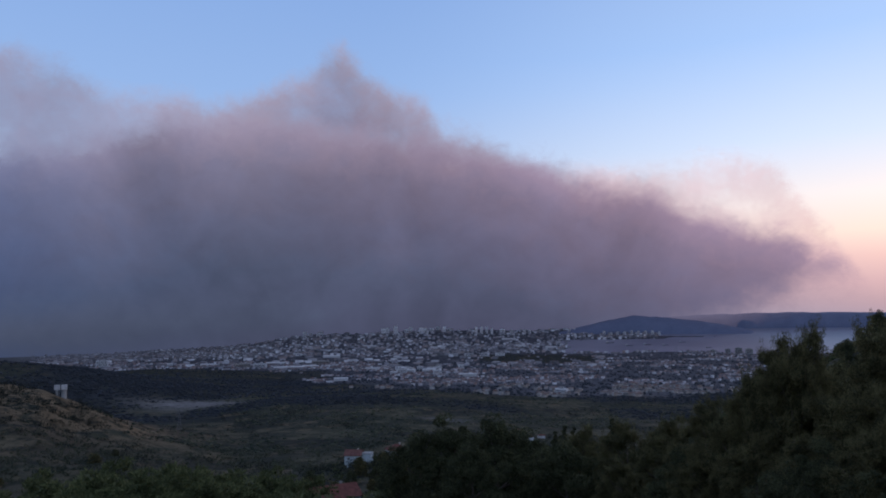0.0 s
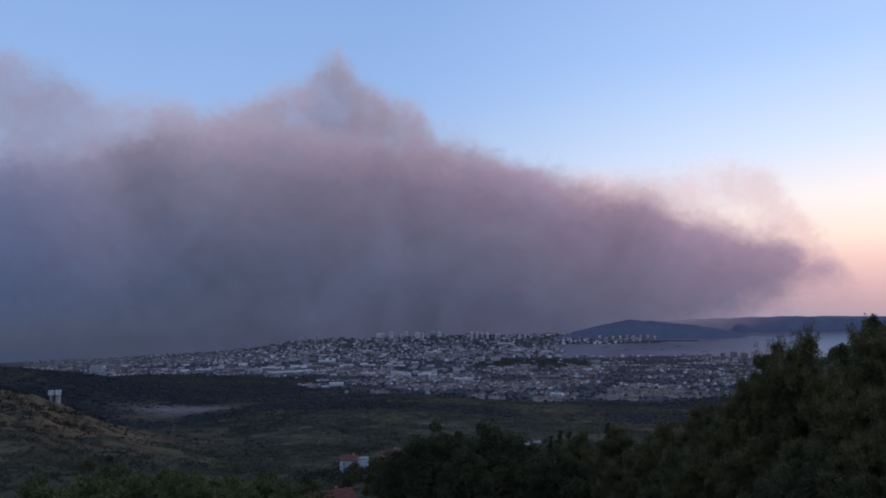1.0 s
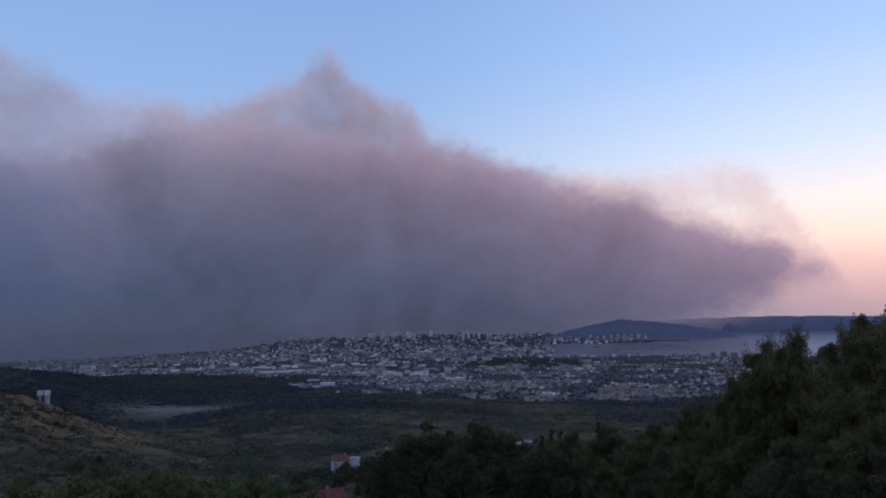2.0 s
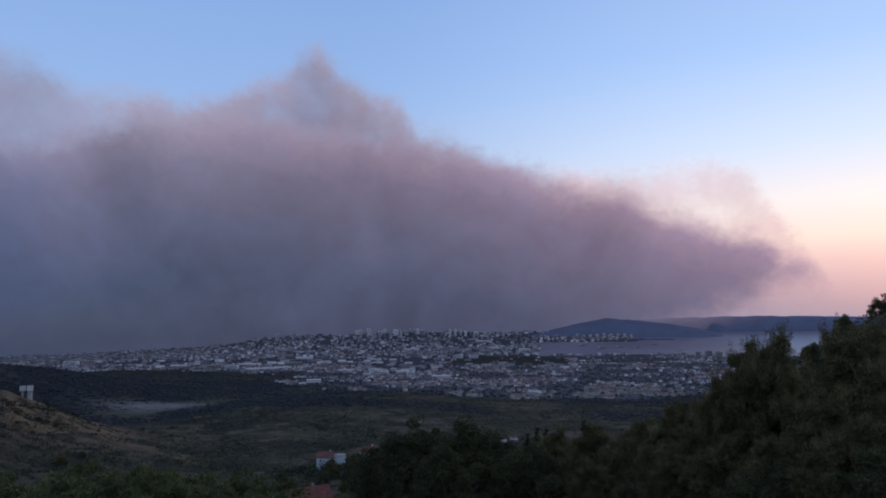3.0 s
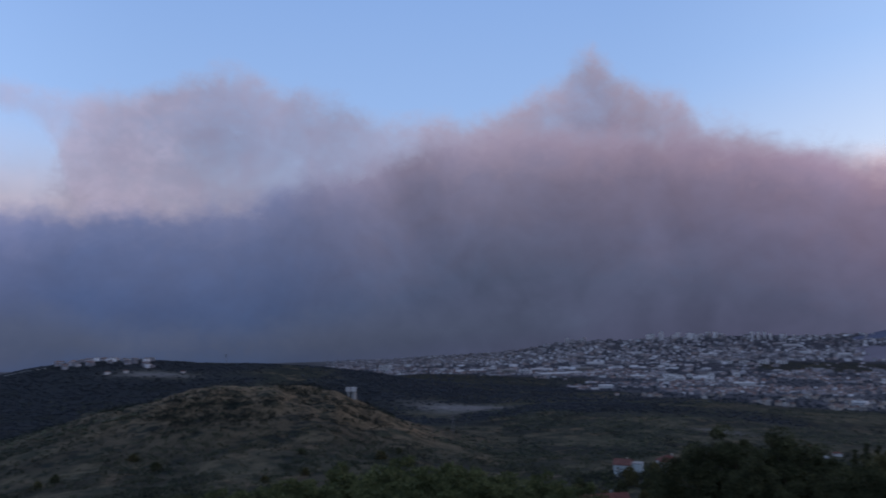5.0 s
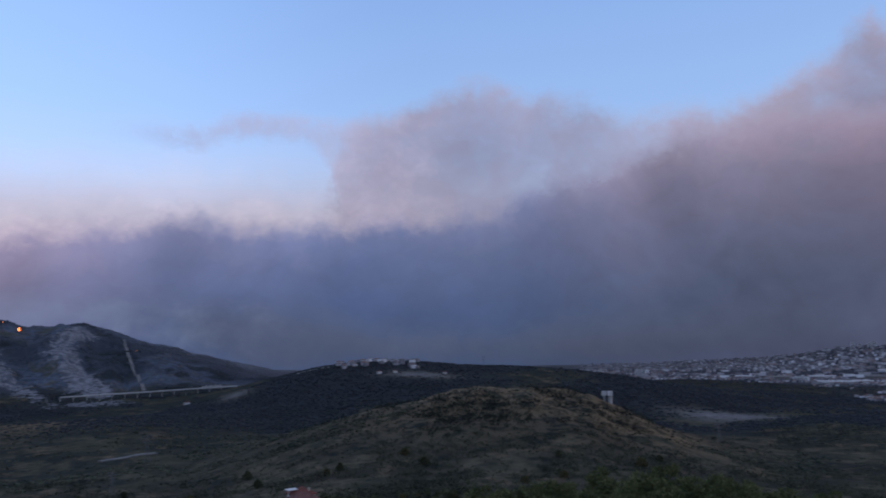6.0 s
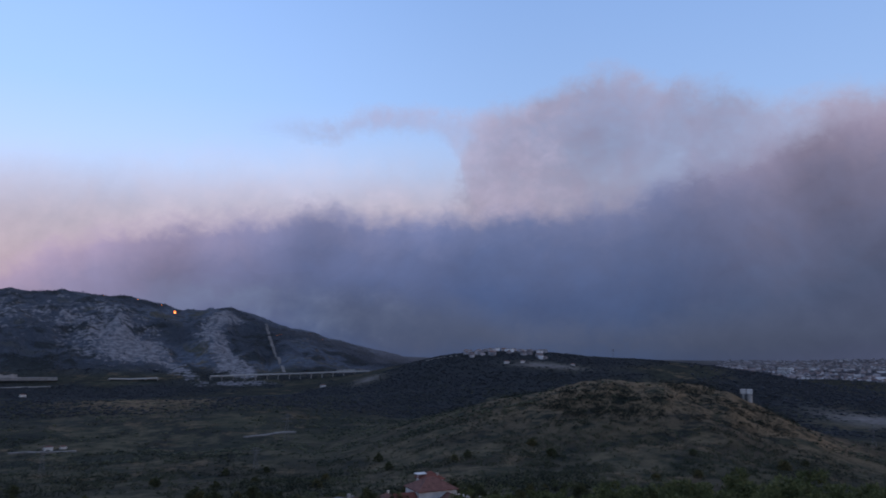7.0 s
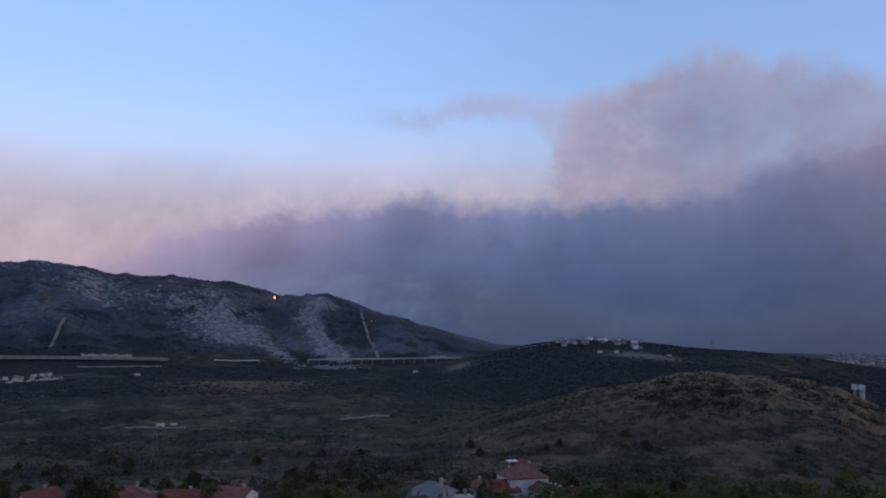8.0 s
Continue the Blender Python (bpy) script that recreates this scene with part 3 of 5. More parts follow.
STRAND_LOW = [(100, 12), (80, 13), (66, 15), (62, 14.9), (58.5, 14.5), (55.4, 15.5), (51, 15.5), (48.5, 14.0), (47, 10), (43, 7), (-60, 0)]
HAZE_TOP = [(110, 10.4), (88, 10.2), (77, 10.7), (64, 11.6), (55, 12.2), (48, 12.0), (40, 12), (30, 10), (-60, 0)]
RED_TOP = [(-5, 9), (-10, 11.4), (-14, 11.2), (-18, 11.4), (-24, 11.0), (-26, 8.6), (-28, 5.6), (-30, 3), (-60, 0)]
FAR = [(-60, 4700), (45, 4650), (58, 4300), (66, 3900), (110, 3900)]
# edges paler, base darker, sunset side pinker: light painted into the emission colours
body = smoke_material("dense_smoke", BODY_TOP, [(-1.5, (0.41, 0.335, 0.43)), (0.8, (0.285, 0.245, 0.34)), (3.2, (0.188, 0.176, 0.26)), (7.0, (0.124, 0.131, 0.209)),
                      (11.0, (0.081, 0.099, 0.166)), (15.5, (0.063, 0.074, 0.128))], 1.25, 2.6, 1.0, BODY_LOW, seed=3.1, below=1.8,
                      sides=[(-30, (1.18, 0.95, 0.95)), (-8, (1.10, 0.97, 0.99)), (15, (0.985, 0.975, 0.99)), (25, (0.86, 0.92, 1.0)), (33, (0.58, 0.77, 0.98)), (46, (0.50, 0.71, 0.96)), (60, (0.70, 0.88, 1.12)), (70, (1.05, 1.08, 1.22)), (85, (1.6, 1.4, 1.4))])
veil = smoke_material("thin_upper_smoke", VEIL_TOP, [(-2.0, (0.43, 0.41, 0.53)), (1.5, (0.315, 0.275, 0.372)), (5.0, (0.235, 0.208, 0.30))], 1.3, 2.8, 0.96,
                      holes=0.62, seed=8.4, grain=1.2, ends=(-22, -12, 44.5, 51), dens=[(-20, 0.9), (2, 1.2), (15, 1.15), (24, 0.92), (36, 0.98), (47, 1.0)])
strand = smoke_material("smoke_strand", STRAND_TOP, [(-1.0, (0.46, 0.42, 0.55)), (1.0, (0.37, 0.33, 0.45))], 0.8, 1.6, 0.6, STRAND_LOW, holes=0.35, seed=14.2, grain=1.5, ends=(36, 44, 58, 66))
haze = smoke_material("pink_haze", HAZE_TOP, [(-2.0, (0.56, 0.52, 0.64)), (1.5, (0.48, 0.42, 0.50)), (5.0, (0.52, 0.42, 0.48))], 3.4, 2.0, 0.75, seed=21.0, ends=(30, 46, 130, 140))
# the fringe's sunset light is painted in as salmon emission
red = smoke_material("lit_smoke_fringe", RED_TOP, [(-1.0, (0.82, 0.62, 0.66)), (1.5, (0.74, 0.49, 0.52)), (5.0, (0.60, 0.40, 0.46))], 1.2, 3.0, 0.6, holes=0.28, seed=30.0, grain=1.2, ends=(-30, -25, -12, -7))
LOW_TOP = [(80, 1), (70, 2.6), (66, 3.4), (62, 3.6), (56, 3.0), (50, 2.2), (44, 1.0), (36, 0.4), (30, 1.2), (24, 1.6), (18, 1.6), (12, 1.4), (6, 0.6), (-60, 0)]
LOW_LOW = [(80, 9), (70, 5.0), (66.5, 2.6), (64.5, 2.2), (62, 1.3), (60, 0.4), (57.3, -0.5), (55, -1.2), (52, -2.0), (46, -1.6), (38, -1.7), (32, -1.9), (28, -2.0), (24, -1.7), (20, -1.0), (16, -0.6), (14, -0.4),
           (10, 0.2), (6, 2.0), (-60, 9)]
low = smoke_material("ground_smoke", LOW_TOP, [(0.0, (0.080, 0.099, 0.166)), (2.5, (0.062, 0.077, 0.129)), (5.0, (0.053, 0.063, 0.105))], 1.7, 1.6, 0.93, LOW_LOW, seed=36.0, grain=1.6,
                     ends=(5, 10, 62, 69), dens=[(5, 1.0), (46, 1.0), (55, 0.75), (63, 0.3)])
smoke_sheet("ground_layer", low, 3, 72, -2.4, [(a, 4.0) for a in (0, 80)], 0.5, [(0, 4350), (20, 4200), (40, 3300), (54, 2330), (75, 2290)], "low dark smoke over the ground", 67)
RIDGE_TOP = [(90, 1), (76, 2.8), (70, 3.2), (66, 3.6), (62, 3.3), (58, 2.7), (52, 1.9), (46, 1.4), (40, 1.0), (-60, 0)]
RIDGE_LOW = [(90, 3), (72, 1.4), (66, 1.2), (62, 0.6), (58, -0.6), (52, -1.2), (46, -0.6), (40, 0.4), (-60, 2)]
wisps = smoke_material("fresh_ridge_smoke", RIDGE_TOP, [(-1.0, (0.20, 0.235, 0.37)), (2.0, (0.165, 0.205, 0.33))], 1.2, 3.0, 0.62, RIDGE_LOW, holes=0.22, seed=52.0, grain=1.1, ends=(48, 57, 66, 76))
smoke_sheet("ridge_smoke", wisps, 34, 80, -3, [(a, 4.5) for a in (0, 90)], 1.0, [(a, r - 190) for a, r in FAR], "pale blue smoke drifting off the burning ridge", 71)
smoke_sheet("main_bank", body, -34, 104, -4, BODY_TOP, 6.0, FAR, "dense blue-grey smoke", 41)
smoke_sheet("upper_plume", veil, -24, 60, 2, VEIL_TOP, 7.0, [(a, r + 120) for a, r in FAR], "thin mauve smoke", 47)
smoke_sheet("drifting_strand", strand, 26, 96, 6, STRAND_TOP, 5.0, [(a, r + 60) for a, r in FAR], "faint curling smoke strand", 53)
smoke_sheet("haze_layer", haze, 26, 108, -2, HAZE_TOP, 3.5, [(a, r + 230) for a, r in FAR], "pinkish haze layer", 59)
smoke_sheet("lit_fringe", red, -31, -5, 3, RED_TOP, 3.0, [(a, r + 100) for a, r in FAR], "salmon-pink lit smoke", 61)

# ---------------------------------------------------------------- near houses


def gable_roof(bm, w, d, z, rise, over=0.5, thick=0.22):
    """A pitched roof of some thickness, its ridge along x."""
    x, y = w / 2 + over, d / 2 + over
    drop = rise * over / (d / 2)
    pts = [(-x, -y, z - drop), (x, -y, z - drop), (x, 0, z + rise), (-x, 0, z + rise), (-x, y, z - drop), (x, y, z - drop)]
    lo = [bm.verts.new(p) for p in pts]
    hi = [bm.verts.new((p[0], p[1], p[2] + thick)) for p in pts]
    for f in ((0, 1, 2, 3), (3, 2, 5, 4)):
        bm.faces.new([hi[i] for i in f])
        bm.faces.new([lo[i] for i in reversed(f)])
    for a, b in ((0, 1), (1, 2), (2, 5), (5, 4), (4, 3), (3, 0)):
        bm.faces.new([lo[a], lo[b], hi[b], hi[a]])


def hip_roof(bm, w, d, z, rise, over=0.5):
    x, y, k = w / 2 + over, d / 2 + over, max(w / 2 - d / 2, 0.3)
    lo = [bm.verts.new(p) for p in ((-x, -y, z - 0.15), (x, -y, z - 0.15), (x, y, z - 0.15), (-x, y, z - 0.15))]
    mid = [bm.verts.new(p) for p in ((-x, -y, z + 0.1), (x, -y, z + 0.1), (x, y, z + 0.1), (-x, y, z + 0.1))]
    a, b = bm.verts.new((-k, 0, z + rise)), bm.verts.new((k, 0, z + rise))
    bm.faces.new(lo[::-1])
    for i in range(4):
        bm.faces.new([lo[i], lo[(i + 1) % 4], mid[(i + 1) % 4], mid[i]])
    for f in ((mid[0], mid[1], b, a), (mid[1], mid[2], b), (mid[2], mid[3], a, b), (mid[3], mid[0], a)):
        bm.faces.new(f)


def walls_mesh(bm, w, d, h, gable=0.0):
    """The body of a house, from well under the slope up to the eaves, with gable ends."""
    box(bm, -w / 2, -d / 2, -5, w / 2, d / 2, h)
    if gable:
        for sx in (-1, 1):
            x0, x1 = sorted((sx * w / 2, sx * (w / 2 - 0.3)))
            a = [bm.verts.new(p) for p in ((x0, -d / 2, h), (x0, d / 2, h), (x0, 0, h + gable))]
            b = [bm.verts.new(p) for p in ((x1, -d / 2, h), (x1, d / 2, h), (x1, 0, h + gable))]
            bm.faces.new(a[::-1])
            bm.faces.new(b)
            for i in range(3):
                bm.faces.new([a[i], a[(i + 1) % 3], b[(i + 1) % 3], b[i]])


def window_part(parent, x, y, z, w, h, face):
    """A window with a frame, a dark pane and a sill, on the front (face -1) or a side wall (face 2)."""
    f = bmesh.new()
    for x0, z0, x1, z1 in ((-w / 2, 0, -w / 2 + 0.1, h), (w / 2 - 0.1, 0, w / 2, h), (-w / 2 + 0.1, 0, w / 2 - 0.1, 0.1), (-w / 2 + 0.1, h - 0.1, w / 2 - 0.1, h),
                           (-0.04, 0.1, 0.04, h - 0.1)):
        box(f, x0, -0.06, z0, x1, 0.02, z1)
    ob = part("window", f, MAT_WHITE, parent, "white window frame")
    ob.matrix_local = pose(x, y, z, 0, 0, 0 if face == -1 else 90)
    g = bmesh.new()
    box(g, -w / 2 + 0.1, -0.02, 0.1, w / 2 - 0.1, 0.01, h - 0.1)
    part("pane", g, MAT_GLASS, ob, "dark glass")
    k = bmesh.new()
    box(k, -w / 2 - 0.1, -0.18, -0.08, w / 2 + 0.1, 0.0, -0.003)
    part("sill", k, MAT_CONCRETE, ob)


def house(az, r, turn, w, d, h, kind, label, wall=MAT_WHITE, roof=MAT_TILES, lift=0.0, wings=(), rise=None, windows=True):
    """A house of the hillside: body, roof, chimney, windows and wings."""
    home = thing("house", Matrix.Translation(place(az, r, lift)) @ pose(0, 0, 0, 0, 0, az + turn), label, "house", "houses on the near slope")
    rise = rise or 0.32 * d

    def block(w, d, h, kind, rise, x, y, z, turn, tag):
        b = bmesh.new()
        walls_mesh(b, w, d, h, rise if kind == "gable" else 0)
        body = part(tag, b, wall, home)
        body.matrix_local = pose(x, y, z, 0, 0, turn)
        t = bmesh.new()
        if kind == "gable":
            gable_roof(t, w, d, h + 0.02, rise)
        elif kind == "hip":
            hip_roof(t, w, d, h + 0.16, rise)
        else:
            box(t, -w / 2 - 0.2, -d / 2 - 0.2, h + 0.003, w / 2 + 0.2, d / 2 + 0.2, h + 0.35)
        top = part("roof", t, roof if kind != "flat" else MAT_CONCRETE, home, "red clay tile roof" if roof == MAT_TILES and kind != "flat" else "")
        top.matrix_local = pose(x, y, z, 0, 0, turn)
        return body
    main = block(w, d, h, kind, rise, 0, 0, 0, 0, "body")
    for ww, wd, wh, wk, x, y, z, t in wings:
        block(ww, wd, wh, wk, 0.32 * wd, x, y, z, t, "wing")
    c = bmesh.new()
    box(c, -0.3, -0.3, h, 0.3, 0.3, h + rise + 0.55)
    box(c, -0.38, -0.38, h + rise + 0.55, 0.38, 0.38, h + rise + 0.7)
    part("chimney", c, MAT_PLASTER, home, "plastered chimney").matrix_local = pose(w * 0.22, d * 0.12, 0)
    if windows:
        for storey in range(max(1, int(h // 2.9))):
            n = max(2, int(w // 3.2))
            for i in range(n):
                window_part(main, -w / 2 + (i + 0.5) * w / n, -d / 2 - 0.03, 1.0 + 2.8 * storey, 1.1, 1.4, -1)
            for i in range(2):
                window_part(main, w / 2 + 0.03, -d / 4 + i * d / 2, 1.0 + 2.8 * storey, 1.1, 1.4, 2)
    return home


villa = house(50.2, 225, 25, 12, 10, 7.0, "hip", "large pale house with stepped red tile roofs", MAT_WHITE, lift=1.5,
      wings=((9, 8, 5.0, "gable", -8.0, -2.0, -1.0, 0), (6, 6, 9.2, "hip", 1.0, 3.0, 0, 0), (5, 5, 3.5, "flat", 8.6, 1.0, 0.5, 0), (7, 6, 6.0, "gable", 3.0, -7.0, -1.5, 90)))
b = bmesh.new()
for x in (6.6, 8.4, 10.2):
    tube(b, (x, -4.4, -2), (x, -4.4, 4.2), 0.14, 0.14, 8)
box(b, 6.2, -4.8, 4.2, 10.6, -1.0, 4.45)
for k in range(12):
    tube(b, (6.3 + 0.38 * k, -4.7, 4.45), (6.3 + 0.38 * k, -4.7, 5.4), 0.05, 0.05, 6)
box(b, 6.2, -4.8, 5.4, 10.6, -4.6, 5.52)
part("balcony", b, MAT_TOWER, villa, "white balcony on posts")
b = bmesh.new()
box(b, -3.4, 2.2, 10.6, 0.2, 5.0, 10.75)
for x in (-3.2, 0.0):
    tube(b, (x, 2.4, 8.4), (x, 2.4, 10.6), 0.07, 0.07, 6)
part("awning", b, MAT_TOWER, villa, "white flat awning")
house(57.1, 185, -18, 10, 9, 5.5, "hip", "cream house with a grey hipped roof", MAT_PLASTER, MAT_GREYROOF, lift=-1.8)
house(56.6, 226, 10, 10, 7, 3.6, "gable", "low house with a red tile roof among trees", MAT_PLASTER)
house(53.6, 240, 40, 7, 6, 4.6, "hip", "small house with a faded red hip roof", MAT_PLASTER)
house(46.9, 238, 15, 9, 5, 3.2, "gable", "low outbuilding with a red tile roof", MAT_PLASTER, windows=False)
house(54.8, 200, 20, 6, 4, 2.6, "flat", "small flat-roofed concrete outbuilding", MAT_CONCRETE, windows=False)
house(84.3, 205, 30, 8, 8, 4.8, "gable", "house with a steep red tile roof behind a dark tree", MAT_WHITE, rise=3.4)
house(79.0, 215, 8, 14, 10, 4.4, "hip", "broad low house with a red tile roof", MAT_PLASTER, wings=((8, 7, 4.0, "gable", 10.5, -2.5, -0.6, 0),))
house(75.2, 215, -10, 9, 7, 3.6, "gable", "low house with a weathered red roof", MAT_PLASTER)
house(71.6, 195, -30, 9, 7.5, 5.8, "gable", "white two-storey house with a red tile roof", MAT_TOWER, rise=1.8, lift=-1.2)
house(6.9, 395, -14, 8.5, 7, 3.4, "gable", "pale teal house with a red tile roof", MAT_TEAL, lift=2.2, wings=((5, 6, 3.9, "flat", 6.8, 0.6, 0, 0),))
house(3.7, 405, 20, 10, 8, 5.0, "hip", "white house with a red hip roof behind trees", MAT_WHITE, lift=1.0)
house(8.5, 225, 22, 14, 10, 5.6, "gable", "white house with a long red tile roof", MAT_WHITE, rise=2.6, lift=-1.6)

# ---------------------------------------------------------------- water tank, pylons, viaduct, road


def water_tank(az, r):
    """Two white tank boxes on round concrete stems, side by side."""
    m = Matrix.Translation(place(az, r)) @ pose(0, 0, 0, 0, 0, az)
    tank = thing("water_tower", m, "twin white water tanks on pale concrete stems", "water tower")
    for x, h in ((-3.4, 7.4), (3.0, 7.4)):
        b = bmesh.new()
        box(b, x - 2.8, -3, h, x + 2.8, 3, h + 4.8)
        bmesh.ops.bevel(b, geom=b.edges[:], offset=0.3, segments=2, affect="EDGES")
        part("tank", b, MAT_WHITE, tank, "white tank box")
        c = bmesh.new()
        tube(c, (x, 0, -3), (x, 0, h + 0.05), 2.6 if x > 0 else 1.2, 2.4 if x > 0 else 1.1, 16)
        part("stem", c, MAT_CONCRETE, tank)
    d = bmesh.new()
    for x in (-1.4, -0.9):
        tube(d, (x, -2.8, -2), (x, -2.8, 12.4), 0.06, 0.06, 6)
    for k in range(30):
        tube(d, (-1.4, -2.8, -1 + 0.45 * k), (-0.9, -2.8, -1 + 0.45 * k), 0.03, 0.03, 4)
    part("ladder", d, MAT_STEEL, tank)
    return tank


water_tank(27.2, 850)


def pylon(az, r, h, label="lattice steel power pylon"):
    p = thing("power_pylon", Matrix.Translation(place(az, r, -0.5)) @ pose(0, 0, 0, 0, 0, az + 20), label, "pylon", "power line")
    n = 8

    def half(k):
        return 0.085 * h * (1 - k / n) + 0.012 * h
    for sx, sy in ((-1, -1), (1, -1), (1, 1), (-1, 1)):
        b = bmesh.new()
        tube(b, (sx * half(0), sy * half(0), 0), (sx * half(n), sy * half(n), h), 0.09, 0.06, 4)
        part("leg", b, MAT_PYLON, p)
    c = bmesh.new()
    for k in range(n):
        a, d, z0, z1 = half(k), half(k + 1), h * k / n, h * (k + 1) / n
        for s in (-1, 1):
            tube(c, (-a, s * a, z0), (d, s * d, z1), 0.035, 0.035, 4)
            tube(c, (a, s * a, z0), (-d, s * d, z1), 0.035, 0.035, 4)
            tube(c, (s * a, -a, z0), (s * d, d, z1), 0.035, 0.035, 4)
    part("bracing", c, MAT_PYLON, p)
    for z, l in ((0.72, 0.20), (0.84, 0.26), (0.95, 0.17)):
        a = bmesh.new()
        tube(a, (-l * h, 0, h * z), (l * h, 0, h * z), 0.12, 0.12, 4)
        tube(a, (-l * h, 0, h * z), (0, 0, h * (z + 0.05)), 0.08, 0.08, 4)
        tube(a, (l * h, 0, h * z), (0, 0, h * (z + 0.05)), 0.08, 0.08, 4)
        part("cross_arm", a, MAT_PYLON, p)
    return p


for az, r, h in ((61.0, 880, 30), (77.2, 700, 24), (36.4, 1800, 26), (19.5, 900, 22), (63.2, 640, 18)):
    pylon(az, r, h)


def ribbon(name, pts, width, mat, label, category, lift=0.6, thick=1.2, kind="structure"):
    """A road laid along pts (bearing, distance, height or None), with thickness."""
    b = bmesh.new()
    rows = []
    path = []
    for az, r, z in pts:
        p = place(az, r)
        path.append(Vector((p.x, p.y, (p.z + lift) if z is None else z)))
    for i, p in enumerate(path):
        t = (path[min(i + 1, len(path) - 1)] - path[max(i - 1, 0)])
        s = Vector((t.y, -t.x, 0)).normalized() * width / 2
        rows.append([b.verts.new(q) for q in (p - s, p + s, p + s - Vector((0, 0, thick)), p - s - Vector((0, 0, thick)))])
    for u, v in zip(rows, rows[1:]):
        for k in range(4):
            b.faces.new([u[k], v[k], v[(k + 1) % 4], u[(k + 1) % 4]])
    b.faces.new(rows[0])
    b.faces.new(rows[-1][::-1])
    bmesh.ops.recalc_face_normals(b, faces=b.faces[:])
    return tagged(part(name, b, mat), label, category, kind=kind)


def deck_at(az):
    """Distance and height of the motorway along the mountain's foot."""
    r = float(np.interp(az, [50, 52, 56.5, 61, 66, 72, 77, 82, 88, 100], [1960, 1985, 2010, 2030, 2040, 2050, 2060, 2060, 2060, 2060]))
    el = float(np.interp(az, [50, 52, 56.5, 61, 66, 72, 77, 82, 88, 100], [-2.9, -2.94, -3.05, -3.2, -3.32, -3.46, -3.25, -3.15, -3.05, -3.0]))
    return r, EYE + r * math.tan(radians(el))


def viaduct(az0, az1, label):
    v = thing("viaduct", pose(0, 0, 0), label, "viaduct", "motorway viaducts")
    steps = [az0 + (az1 - az0) * i / 40 for i in range(41)]

    def strip(name, off, w, z0, z1, mat):
        b = bmesh.new()
        rows = []
        for az in steps:
            r, z = deck_at(az)
            s, c = math.sin(radians(az)), math.cos(radians(az))
            rows.append([b.verts.new((-(r + o) * s, (r + o) * c, z + h)) for o, h in ((off - w / 2, z0), (off + w / 2, z0), (off + w / 2, z1), (off - w / 2, z1))])
        for u, q in zip(rows, rows[1:]):
            for k in range(4):
                b.faces.new([u[k], q[k], q[(k + 1) % 4], u[(k + 1) % 4]])
        b.faces.new(rows[0])
        b.faces.new(rows[-1])
        bmesh.ops.recalc_face_normals(b, faces=b.faces[:])
        return part(name, b, mat, v)
    strip("deck", 0, 13, -1.5, 0, MAT_CONCRETE)
    strip("parapet", -6.8, 0.3, 0.003, 1.3, MAT_WHITE)
    strip("parapet", 6.8, 0.3, 0.003, 1.3, MAT_WHITE)
    n = max(2, int((az1 - az0) / 0.8))
    for i in range(n + 1):
        az = az0 + (az1 - az0) * i / n
        r, z = deck_at(az)
        s, c = math.sin(radians(az)), math.cos(radians(az))
        p = bmesh.new()
        foot = float(land(-r * s, r * c))
        if foot > z - 3.4:
            p.free()
            continue
        tube(p, (-r * s, r * c, foot - 3), (-r * s, r * c, z - 3.2), 1.3, 1.1, 8)
        box(p, -r * s - 4.5, r * c - 1.2, z - 3.2, -r * s + 4.5, r * c + 1.2, z - 1.505)
        part("pier", p, MAT_CONCRETE, v)
    return v


viaduct(52.0, 66.6, "long pale concrete motorway viaduct on round piers")
viaduct(70.2, 73.4, "short concrete motorway bridge by the rock cutting")
ribbon("road", [(az, deck_at(az)[0], deck_at(az)[1] + 0.5) for az in np.arange(76.6, 100, 1.2)], 15, MAT_ASPHALT, "pale motorway along the mountain's foot", "road", thick=7.0)
ribbon("road", [(az, 1990 - 3 * (az - 77), None) for az in np.arange(77, 83, 0.5)], 9, MAT_CONCRETE, "pale service road below the motorway", "road", 1.0, 4.0)
ribbon("road", [(az, 1760, None) for az in np.arange(48.2, 50.8, 0.4)], 7, MAT_CONCRETE, "short pale road over the wooded rise", "road", 1.2, 3.0)
ribbon("road", [(60.2 + 0.17 * i, 1440 + 3 * i, None) for i in range(8)], 7, MAT_GRAVEL, "pale concrete track in the valley", "road", 0.8, 2.0)
ribbon("dirt_track", [(az, 940 - 9 * (az - 60), None) for az in np.arange(60.4, 64.2, 0.3)], 8, MAT_GRAVEL, "dusty track to the pylon", "track", 1.2, 3.0)
ribbon("dirt_track", [(az, 872 + 4 * (az - 76), None) for az in np.arange(75.2, 79.6, 0.4)], 6, MAT_GRAVEL, "pale track by two small white houses", "track", 1.2, 3.0)
ribbon("dirt_track", [(az, 330 + 4 * (az - 72), None) for az in np.arange(73, 82, 0.6)], 3.5, MAT_GRAVEL, "stony track behind the houses", "track", 0.3, 0.8)


def retaining_wall(az0, az1, off, h, label):
    b = bmesh.new()
    for i in range(16):
        a0, a1 = az0 + (az1 - az0) * i / 16, az0 + (az1 - az0) * (i + 1) / 16
        r, z = deck_at(a0)
        s, c = math.sin(radians(a0)), math.cos(radians(a0))
        wdt = r * radians(a1 - a0) * 0.97
        bb = bmesh.new()
        box(bb, -wdt, -1, -4, 0, 1, h * (0.8 + 0.2 * math.sin(i * 1.7)))
        bb.transform(Matrix.Translation((-(r + off) * s, (r + off) * c, z)) @ pose(0, 0, 0, 0, 0, a0))
        me = bpy.data.meshes.new("tmp")
        bb.to_mesh(me)
        bb.free()
        b.from_mesh(me)
        bpy.data.meshes.remove(me)
    return tagged(part("retaining_wall", b, MAT_CONCRETE), label, "wall", kind="structure")


